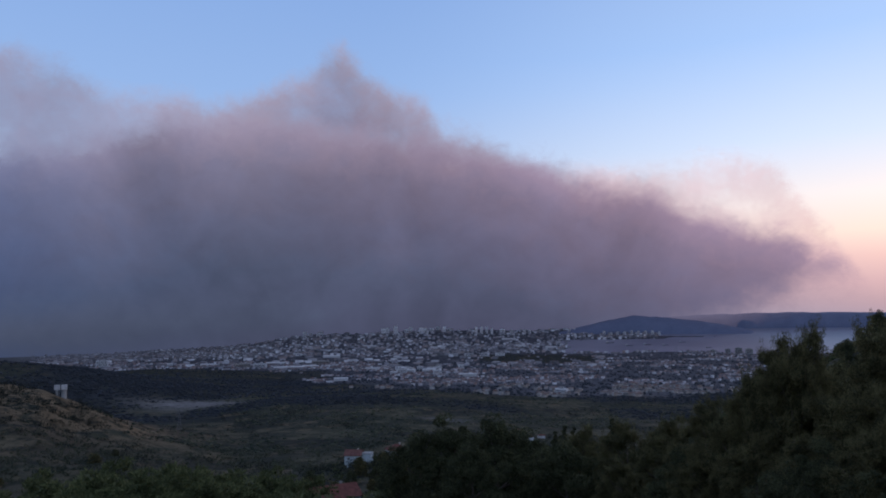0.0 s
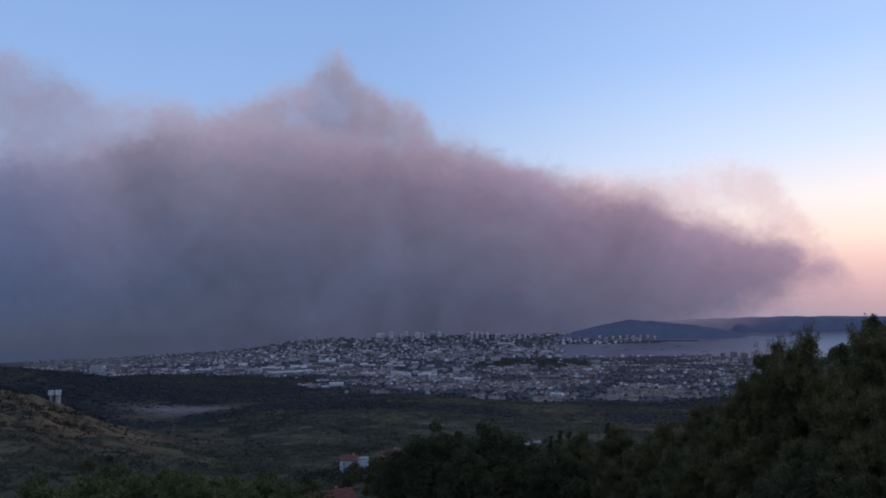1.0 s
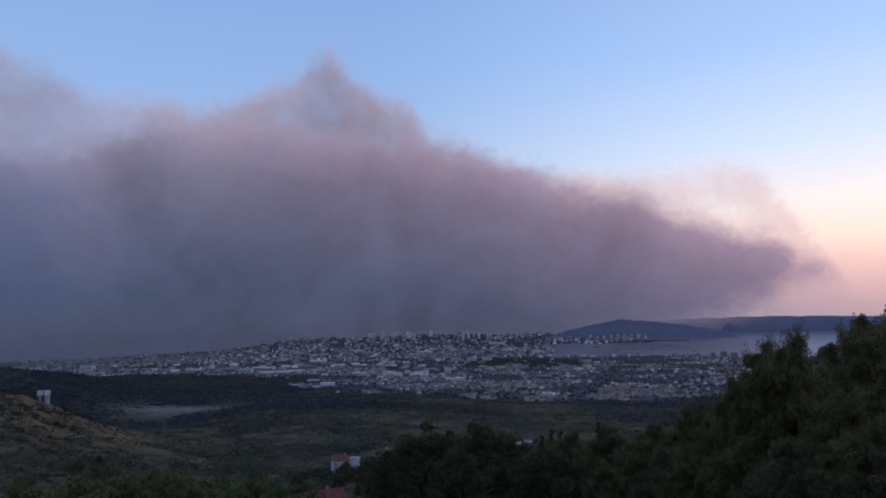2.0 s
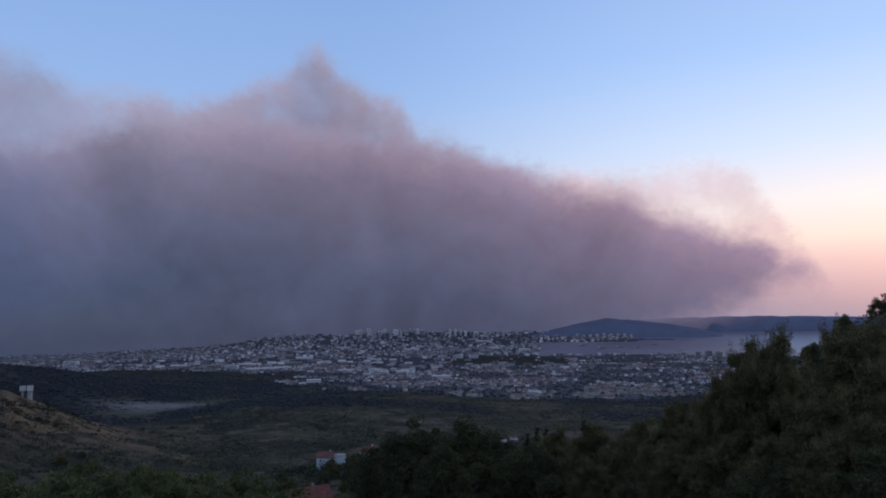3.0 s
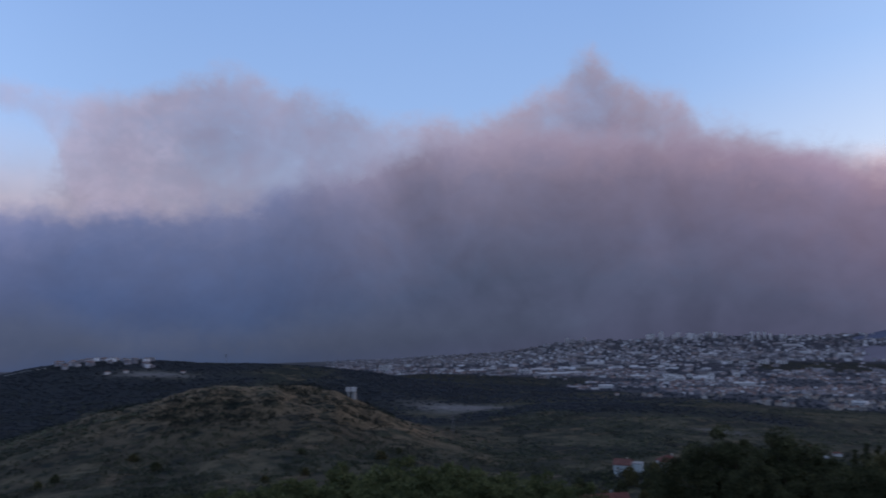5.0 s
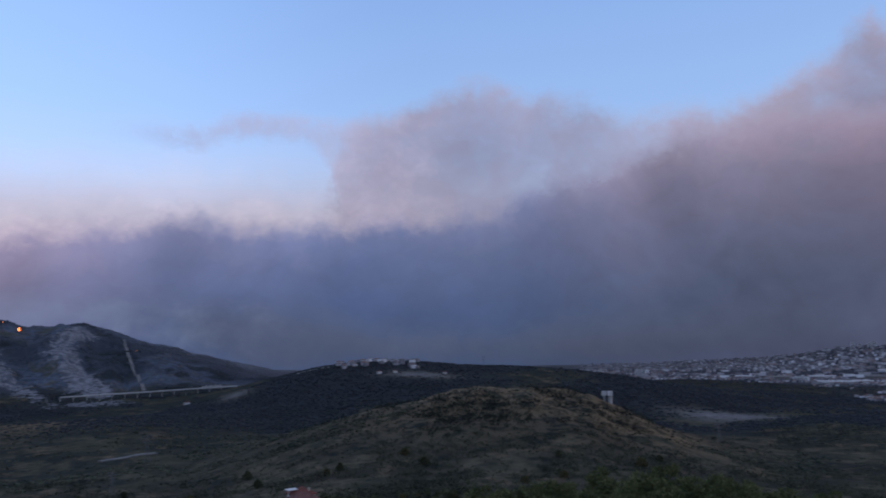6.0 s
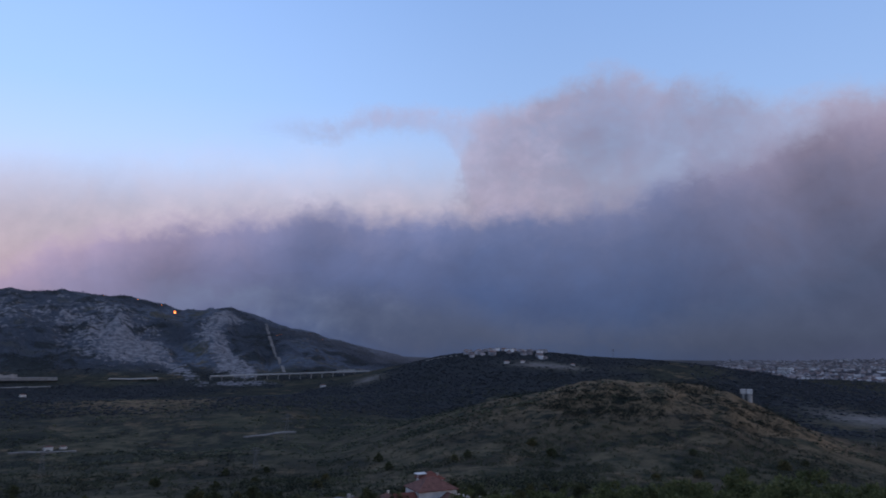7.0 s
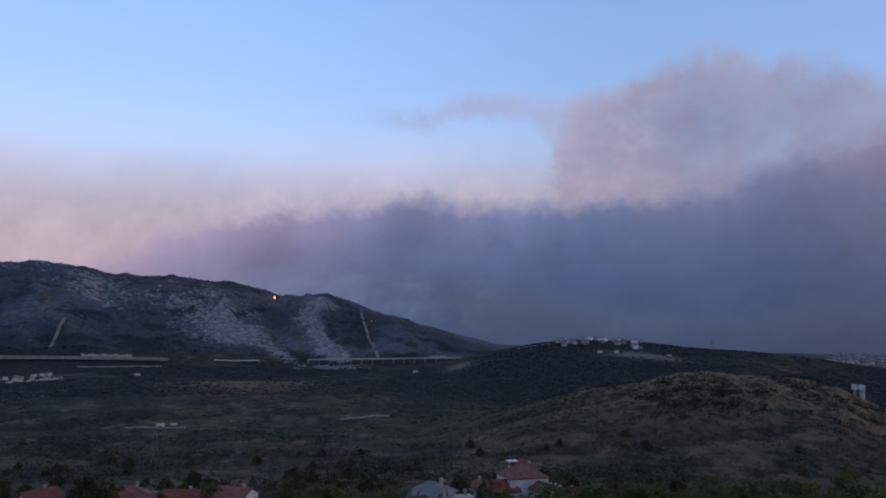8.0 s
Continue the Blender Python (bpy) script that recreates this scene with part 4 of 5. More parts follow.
ribbon("dirt_track", [(float(np.interp(r, [2160, 2300, 2600, 2860], [61.3, 61.6, 62.4, 62.75])), r, None) for r in np.arange(2160, 2870, 25)], 9, MAT_GRAVEL, "pale gravel firebreak up the burning slope", "track", 2.5, 5.0)
ribbon("dirt_track", [(84.2 - (r - 2200) / 250, r, None) for r in np.arange(2200, 2420, 25)], 8, MAT_GRAVEL, "short pale gravel chute on the mountain", "track", 2.0, 4.0)
retaining_wall(79.0, 82.3, 13, 8, "tall concrete retaining wall beside the motorway")
retaining_wall(56.0, 57.4, 14, 6, "concrete retaining wall above the viaduct")

# ---------------------------------------------------------------- distant buildings


def town_shape(w, d, h, rise, flat):
    """Vertices and triangles of a plain town house: walls, then a separate roof."""
    x, y = w / 2, d / 2
    v = [(-x, -y, -4), (x, -y, -4), (x, y, -4), (-x, y, -4), (-x, -y, h), (x, -y, h), (x, y, h), (-x, y, h)]
    t = [(0, 1, 5), (0, 5, 4), (1, 2, 6), (1, 6, 5), (2, 3, 7), (2, 7, 6), (3, 0, 4), (3, 4, 7), (4, 5, 6), (4, 6, 7)]
    o = 0.35
    k = max(x - y, 0.2) if not flat else x * 0.96
    e = y * 0.96 if flat else 0
    z = h + 0.05
    v += [(-x - o, -y - o, z), (x + o, -y - o, z), (x + o, y + o, z), (-x - o, y + o, z), (-k, -e, z + rise), (k, -e, z + rise), (k, e, z + rise), (-k, e, z + rise)]
    r = [(8, 9, 13), (8, 13, 12), (9, 10, 14), (9, 14, 13), (10, 11, 15), (10, 15, 14), (11, 8, 12), (11, 12, 15), (12, 13, 14), (12, 14, 15)]
    return np.array(v), np.array(t + r), len(t)


rng = np.random.default_rng(7)


def scatter(n, az0, az1, r0, r1, density, power=0.0):
    """Up to n places, kept by a density between 0 and 1; even in distance ** power."""
    az = rng.uniform(az0, az1, n)
    u = rng.uniform(0, 1, n)
    r = r0 * (r1 / r0) ** u if power == 0 else (r0 ** power + u * (r1 ** power - r0 ** power)) ** (1 / power)
    keep = rng.uniform(0, 1, n) < density(az, r)
    return az[keep], r[keep]


def ground_xyz(az, r):
    x, y = -r * np.sin(np.radians(az)), r * np.cos(np.radians(az))
    return np.stack([x, y, land(x, y)], -1)


def built_up(name, az, r, label, size, tall, flat_share, wall, roof):
    """Many distant buildings in one mesh."""
    P = ground_xyz(az, r)
    vs, fs, ms, base = [], [], [], 0
    for p, a in zip(P, az):
        w, d = rng.uniform(*size), rng.uniform(*size) * 0.75
        h = rng.uniform(*tall)
        flat = rng.uniform() < flat_share
        v, f, k = town_shape(max(w, d), min(w, d), h, 0.3 if flat else 0.2 * min(w, d), flat)
        t = radians(a + 25 * math.floor(rng.uniform(0, 4)) + rng.uniform(-12, 12))
        c, s = math.cos(t), math.sin(t)
        q = v @ np.array([[c, s, 0], [-s, c, 0], [0, 0, 1]]) + p
        vs.append(q)
        fs.append(f + base)
        ms.append(np.r_[np.zeros(k), np.ones(len(f) - k)])
        base += len(v)
    ob = sheet(name, np.concatenate(vs), np.concatenate(fs), wall)
    ob.data.materials.append(roof)
    ob.data.polygons.foreach_set("material_index", np.concatenate(ms).astype(np.int32))
    return tagged(ob, label, "houses", kind="stuff")


def block_noise(az, r):
    streets = ease(fractal(az * 55, r * 1.4, 150, 4, 77, 0.6), -0.09, 0.11)
    quarters = ease(fractal(az * 55, r * 1.1, 420, 3, 79, 0.6), -0.22, 0.02)
    return streets * (0.10 + 0.90 * quarters)


az_t, r_t = scatter(20000, -24, 30, 1370, 3750, lambda a, r: 0.85 * town_field(a, r) * block_noise(a, r), 1.0)
near_first = np.argsort(r_t)
town_near, town_rest = near_first[:260], near_first[260:]
built_up("town_houses", az_t[town_rest], r_t[town_rest], "dense town houses with pale walls and tiled roofs", (6.5, 11.5), (3.8, 7.0), 0.25, MAT_TOWN, MAT_TOWNTILE)
az_c, r_c = scatter(10500, -16, 29, 3650, 4880, lambda a, r: 0.85 * town_field(a, r) * (0.35 + 0.65 * block_noise(a, r * 1.25)), 1.0)
built_up("city_blocks", az_c, r_c, "far city of pale flat-roofed blocks", (7, 18), (5, 12), 0.7, MAT_CITY, MAT_CITYROOF)
az_c, r_c = scatter(620, -14, 28, 2700, 4860, lambda a, r: 0.7 * town_field(a, r), 1.0)
built_up("long_buildings", az_c, r_c, "long pale halls and apartment rows in the city", (16, 40), (6, 12), 0.9, MAT_CITY, MAT_CITYROOF)
az_v, r_v = scatter(90, 41.5, 47.5, 1700, 1900, lambda a, r: 0.6 + 0 * a)
built_up("ridge_village", az_v, r_v, "small hilltop village of pale houses with tiled roofs", (8, 14), (4, 8), 0.15, MAT_TOWN, MAT_TOWNTILE)


def town_house_kind(w, d, h, flat):
    """One townhouse with its parts, to be copied."""
    home = thing("town_house", pose(0, 0, -200), "pale plastered town house with a tiled roof", "house", "town houses")
    b = bmesh.new()
    box(b, -w / 2, -d / 2, -4, w / 2, d / 2, h)
    part("body", b, MAT_PLASTER, home)
    t = bmesh.new()
    if flat:
        box(t, -w / 2 - 0.3, -d / 2 - 0.3, h + 0.003, w / 2 + 0.3, d / 2 + 0.3, h + 0.4)
    else:
        hip_roof(t, w, d, h + 0.16, 0.22 * d)
    part("roof", t, MAT_OLDTILES if not flat else MAT_CONCRETE, home)
    c = bmesh.new()
    box(c, w * 0.2, d * 0.1, h, w * 0.2 + 0.7, d * 0.1 + 0.7, h + 0.24 * d + 0.9)
    part("chimney", c, MAT_CONCRETE, home)
    return home


kinds = [town_house_kind(*k) for k in ((7.5, 6.5, 4.8, False), (9.5, 7, 5.5, False), (8.5, 7, 6.5, False), (11, 8, 5.0, False), (8, 7.5, 6.0, True))]
for i in town_near:
    k = kinds[int(rng.integers(0, len(kinds)))] if i not in town_near[:5] else kinds[list(town_near[:5]).index(i)]
    m = Matrix.Translation(place(az_t[i], r_t[i])) @ pose(0, 0, 0, 0, 0, az_t[i] + 25 * int(rng.integers(0, 4)) + rng.uniform(-10, 10))
    if i in town_near[:5]:
        k.matrix_world = m
    else:
        copy_thing(k, m)


def village_house(az, r, turn, w, d, h, label):
    home = thing("village_house", Matrix.Translation(place(az, r)) @ pose(0, 0, 0, 0, 0, az + turn), label, "house", "village below the motorway")
    b = bmesh.new()
    box(b, -w / 2, -d / 2, -4, w / 2, d / 2, h)
    part("body", b, MAT_WHITE, home)
    t = bmesh.new()
    hip_roof(t, w, d, h + 0.16, 0.2 * d)
    part("roof", t, MAT_TILES, home)


for k in range(34):
    village_house(83.4 + 4.4 * rng.uniform() ** 1.2, 1600 + 240 * rng.uniform(), 30 * rng.uniform() + 90 * int(rng.integers(0, 2)), rng.uniform(7, 11), rng.uniform(6, 8),
                  rng.uniform(4, 7), "white village house below the motorway")
for az, r, w in ((78.6, 1800, 11), (58.4, 1760, 11), (76.9, 890, 8), (76.0, 895, 6), (-6.4, 800, 8), (-7.3, 830, 7), (-5.6, 900, 6), (44.4, 1640, 10), (43.2, 1650, 8), (39.4, 1660, 8)):
    village_house(az, r, 20, w, w * 0.7, w * 0.45, "lone white house in the scrub")


def apartment_block(az, r, w, d, h, label="pale concrete apartment tower on the skyline", group="tower blocks", wall=MAT_TOWER):
    m = Matrix.Translation(place(az, r)) @ pose(0, 0, 0, 0, 0, az + rng.uniform(-25, 25))
    a = thing("apartment_block", m, label, "building", group)
    b = bmesh.new()
    box(b, -w / 2, -d / 2, -5, w / 2, d / 2, h)
    part("body", b, wall, a)
    t = bmesh.new()
    box(t, -w * 0.2, -d * 0.25, h + 0.003, w * 0.2, d * 0.25, h + 3)
    part("roof_house", t, MAT_CONCRETE, a)
    storeys = max(1, int(h // 3.2))
    for k in range(0, storeys, 2 if storeys > 8 else 1):
        g = bmesh.new()
        box(g, -w * 0.46, -d / 2 - 0.12, 1.0 + 3.1 * k, w * 0.46, -d / 2 - 0.003, 2.4 + 3.1 * k)
        part("window_band", g, MAT_GLASS, a)


for k in range(34):
    az = 10.8 - 11.0 * (k / 33) + rng.uniform(-0.3, 0.3)
    apartment_block(az, rng.uniform(4560, 4760), rng.uniform(16, 30), 14, rng.uniform(18, 36) * (1.35 if 3 < az < 8 else 0.95))
for az, h in ((-2.5, 44), (-2.9, 46), (-3.3, 42), (-3.7, 36), (-4.6, 24), (-5.2, 26), (-9.6, 26), (-10.0, 24), (-6.2, 26), (-6.6, 22)):
    apartment_block(az, 4540 + rng.uniform(-40, 40), 13, 12, h)
for k in range(9):
    apartment_block(-12.2 - 0.5 * k, 4420 + rng.uniform(-25, 25), 12, 10, rng.uniform(14, 26), "pale apartment block on the far shore", "far shore blocks")
for az in (-0.7, -1.9, -3.1, -4.3):
    apartment_block(az, 3560, 42, 16, 13, "long white block in front of a wooded park", "park blocks")
apartment_block(24.7, 3300, 44, 26, 26, "bulky white building at the town's edge", "edge buildings")
apartment_block(15.2, 2950, 60, 18, 15, "salmon-coloured long apartment building", "edge buildings", MAT_PLASTER)
apartment_block(13.9, 2940, 50, 18, 15, "pale long apartment building", "edge buildings")
apartment_block(9.4, 3080, 70, 20, 16, "pale long apartment building", "edge buildings", MAT_PLASTER)
apartment_block(-8.9, 1650, 26, 14, 9, "white three-storey building among houses", "edge buildings")


def hall(az, r, w, d, h):
    m = Matrix.Translation(place(az, r)) @ pose(0, 0, 0, 0, 0, az + rng.uniform(-8, 8))
    a = thing("warehouse", m, "low white warehouse with a shallow sheet roof", "warehouse", "warehouses")
    b = bmesh.new()
    walls_mesh(b, w, d, h, 0.08 * d)
    part("body", b, MAT_WHITE, a)
    t = bmesh.new()
    gable_roof(t, w, d, h + 0.02, 0.08 * d, 0.6, 0.3)
    part("roof", t, MAT_TOWER, a, "pale sheet metal roof")


for az, r, w, d in ((11.8, 2780, 110, 34), (10.2, 2820, 60, 30), (12.6, 3150, 90, 30), (5.5, 2600, 50, 24), (7.9, 2150, 40, 18), (1.0, 2500, 60, 26), (8.6, 3600, 80, 30), (3.4, 3500, 60, 26),
                    (-6.0, 3950, 70, 26), (-8.2, 3880, 60, 24), (0.5, 3900, 90, 30), (5.8, 4000, 80, 30), (-1.8, 2250, 56, 24), (17.6, 3150, 60, 24), (20.5, 3300, 50, 22), (-5.0, 4250, 80, 30)):
    hall(az, r, w, d, 8)
for k in range(14):
    apartment_block(rng.uniform(-1.5, 4.5), 2350 + 260 * rng.uniform(), rng.uniform(18, 32), 13, rng.uniform(10, 17), "white mid-rise apartment house in the town", "mid-rise blocks")


def shipyard_crane(az, r, h):
    c = thing("harbour_crane", Matrix.Translation(place(az, r)) @ pose(0, 0, 0, 0, 0, az), "tall dark harbour crane by the shore", "crane", "harbour cranes")
    b = bmesh.new()
    for s in (-1, 1):
        tube(b, (s * 5, 0, -4), (s * 2.5, 0, h * 0.8), 1.1, 0.9, 6)
    part("portal", b, MAT_STEEL, c)
    d = bmesh.new()
    tube(d, (0, 0, h * 0.8), (9, 0, h * 1.25), 1.0, 0.5, 6)
    part("jib", d, MAT_STEEL, c)


shipyard_crane(-17.3, 3640, 34)
shipyard_crane(-21.0, 3640, 26)
for az, w, h in ((-21.6, 30, 26), (-20.9, 22, 20), (-19.9, 20, 16), (-22.3, 30, 22)):
    apartment_block(az, 3660, w, 14, h, "grey harbour silo building by the shore", "harbour buildings", MAT_CONCRETE)



def cargo_boat(az, r, length, turn):
    x, y = -r * math.sin(radians(az)), r * math.cos(radians(az))
    m = Matrix.Translation((x, y, float(swell(np.array(r), az)))) @ pose(0, 0, 0, 0, 0, az + turn)
    boat = thing("cargo_boat", m, "small cargo boat lying in the bay", "boat", "boats in the bay")
    b = bmesh.new()
    box(b, -length / 2, -length * 0.07, -2, length / 2, length * 0.07, length * 0.07)
    for v in b.verts:
        if v.co.z < 0:
            v.co.x *= 0.86
            v.co.y *= 0.6
    bmesh.ops.bevel(b, geom=[e for e in b.edges if abs(e.verts[0].co.z - e.verts[1].co.z) > 1], offset=length * 0.05, segments=2, affect="EDGES")
    part("hull", b, MAT_GREYROOF, boat)
    c = bmesh.new()
    box(c, -length * 0.42, -length * 0.05, length * 0.07 + 0.003, -length * 0.22, length * 0.05, length * 0.2)
    part("bridge", c, MAT_WHITE, boat, "white wheelhouse")


for az, r, length, turn in ((-14.0, 3980, 46, 10), (-15.3, 4020, 40, -15), (-16.6, 4000, 34, 5), (-12.6, 4100, 50, 20), (-17.8, 4120, 36, 0), (-19.6, 3900, 30, 12)):
    cargo_boat(az, r, length, turn)

# ---------------------------------------------------------------- scrub and woods


def ico(level):
    b = bmesh.new()
    bmesh.ops.create_icosphere(b, subdivisions=level, radius=1)
    v = np.array([q.co[:] for q in b.verts])
    b.verts.index_update()
    f = np.array([[q.index for q in g.verts] for g in b.faces])
    b.free()
    return v, f


def clumps(name, az, r, size, level, mat, label, squash=0.8, rag=0.35, sink=0.25):
    """Many distant bushes or treetops: ragged lumps in one mesh."""
    v, f = ico(level)
    P = ground_xyz(az, r)
    n = len(az)
    s = size[0] * (size[1] / size[0]) ** (rng.uniform(0, 1, n) ** 1.6)
    out = v[None] * (1 + rng.uniform(-rag, rag, (n, len(v), 1)))
    out = out * np.stack([s * rng.uniform(0.8, 1.4, n), s * rng.uniform(0.8, 1.4, n), s * squash * rng.uniform(0.7, 1.3, n)], -1)[:, None, :]
    out = out + P[:, None, :] + np.array([0, 0, 1])[None, None] * (s * squash * (1 - sink))[:, None, None]
    faces = (f[None] + (np.arange(n) * len(v))[:, None, None]).reshape(-1, 3)
    return tagged(sheet(name, out.reshape(-1, 3), faces, mat, smooth=True), label, "vegetation", kind="stuff")


def leaf_cards(centres, radii, count, leaf, r=rng, up=0.3, wide=0.25):
    """count small pointed leaves round each centre, denser towards the outside."""
    n = len(centres)
    d = r.normal(size=(n, count, 3))
    d /= np.linalg.norm(d, axis=-1, keepdims=True)
    p = centres[:, None] + d * (radii[:, None, None] if radii.ndim == 1 else radii[:, None]) * r.uniform(0.45, 1.05, (n, count, 1)) ** 0.6
    a = r.normal(size=(n, count, 3)) + d * 0.6 + np.array([0, 0, up])
    a /= np.linalg.norm(a, axis=-1, keepdims=True)
    b = np.cross(a, r.normal(size=(n, count, 3)))
    b /= np.linalg.norm(b, axis=-1, keepdims=True)
    L = leaf * r.uniform(0.6, 1.4, (n, count, 1))
    q = np.stack([p - b * L * wide, p + b * L * wide, p + a * L * 1.3], 2)
    v = q.reshape(-1, 3)
    return v, np.arange(len(v)).reshape(-1, 3)


az_s, r_s = scatter(56000, -40, 98, 720, 1500, scrub_density)
clumps("scrub", az_s, r_s, (0.6, 2.4), 1, MAT_SHRUB, "low dark maquis scrub on the farther slopes", 0.6, 0.35, 0.85)
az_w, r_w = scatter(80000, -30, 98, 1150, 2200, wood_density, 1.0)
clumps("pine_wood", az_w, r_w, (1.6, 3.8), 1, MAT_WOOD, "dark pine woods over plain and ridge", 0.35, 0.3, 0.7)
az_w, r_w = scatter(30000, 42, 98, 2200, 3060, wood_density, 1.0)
clumps("mountain_scrub", az_w, r_w, (1.0, 2.8), 1, MAT_HAZED_SCRUB, "low dark scrub on the mountain side", 0.55, 0.4, 0.6)
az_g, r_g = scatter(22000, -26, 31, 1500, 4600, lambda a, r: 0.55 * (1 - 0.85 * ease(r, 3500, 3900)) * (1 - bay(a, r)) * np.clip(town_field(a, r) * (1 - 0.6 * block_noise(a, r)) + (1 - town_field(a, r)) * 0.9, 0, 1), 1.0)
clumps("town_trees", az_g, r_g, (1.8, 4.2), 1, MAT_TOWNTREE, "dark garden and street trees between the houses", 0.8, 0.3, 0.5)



def leafy_bushes(name, n, r0, r1, lo, hi, leaves, leaf, label, mat=MAT_SHRUB):
    """Low bushes close enough to show their leaves, in one mesh."""
    az, r = scatter(n, -40, 96, r0, r1, lambda a, q: scrub_density(a, q) * 0.95 + 0.05, 0.8)
    size = lo * (hi / lo) ** (rng.uniform(0, 1, len(az)) ** 1.5)
    base = ground_xyz(az, r) + np.stack([0 * size, 0 * size, size * 0.4], -1)
    v, f = leaf_cards(base, np.stack([size * rng.uniform(0.9, 1.5, len(size)), size * rng.uniform(0.9, 1.5, len(size)), size * rng.uniform(0.6, 1.0, len(size))], -1), leaves, leaf)
    tagged(sheet(name, v, f, mat), label, "vegetation", kind="stuff")


leafy_bushes("maquis_bushes", 3600, 45, 230, 0.7, 1.9, 110, 0.32, "leafy green maquis bushes on the near slope", MAT_NEAR)
leafy_bushes("maquis_bushes", 11000, 190, 430, 0.7, 2.6, 40, 0.62, "dense leafy maquis down the slope", MAT_NEAR)
leafy_bushes("maquis_bushes", 20000, 410, 760, 0.7, 3.0, 20, 1.0, "ragged dark maquis across the valley")


def hill_patches(az, r):
    """Dark thickets on the dry hill."""
    x, y = -r * np.sin(np.radians(az)), r * np.cos(np.radians(az))
    spots = bump(az, r, 31.3, 812, 1.0, 22) + bump(az, r, 28.6, 765, 1.2, 25) + bump(az, r, 39, 740, 1.2, 22) + bump(az, r, 25, 790, 1.2, 30) + bump(az, r, 35.5, 690, 2.5, 18) + bump(az, r, 23, 700, 2.5, 22)
    drift = ease(fractal(x, y, 60, 4, 131, 0.6), 0.0, 0.13)
    return np.clip(0.95 * spots + 0.7 * drift, 0, 1) * ease(bump(az, r, 35, 830, 9, 150), 0.3, 0.6)


az_h, r_h = scatter(11000, 18, 56, 600, 1000, hill_patches)
size_h = 1.0 * 4.4 ** (rng.uniform(0, 1, len(az_h)) ** 1.5)
base_h = ground_xyz(az_h, r_h) + np.stack([0 * size_h, 0 * size_h, size_h * 0.5], -1)
v_h, f_h = leaf_cards(base_h, np.stack([size_h * 1.3, size_h * 1.3, size_h], -1), 24, 1.0)
tagged(sheet("hill_thicket", v_h, f_h, MAT_THICKET), "dark thickets scattered over the dry grass hill", "vegetation", kind="stuff")


def valley_patches(az, r):
    """Groves in the valley, in drifts of their own."""
    x, y = -r * np.sin(np.radians(az)), r * np.cos(np.radians(az))
    return ease(fractal(x, y, 130, 4, 141, 0.6), 0.0, 0.12) * (1 - dry_at(az, r)) * open_ground(az, r) * (1 - clearing_at(az, r))


az_h, r_h = scatter(15000, -20, 97, 330, 1250, valley_patches, 1.0)
size_h = 1.5 * 3.0 ** (rng.uniform(0, 1, len(az_h)) ** 1.5)
base_h = ground_xyz(az_h, r_h) + np.stack([0 * size_h, 0 * size_h, size_h * 0.5], -1)
v_h, f_h = leaf_cards(base_h, np.stack([size_h * 1.3, size_h * 1.3, size_h], -1), 22, 1.0)
tagged(sheet("valley_grove", v_h, f_h, MAT_THICKET), "dark groves of low trees across the valley", "vegetation", kind="stuff")

# ---------------------------------------------------------------- single trees near the viewpoint


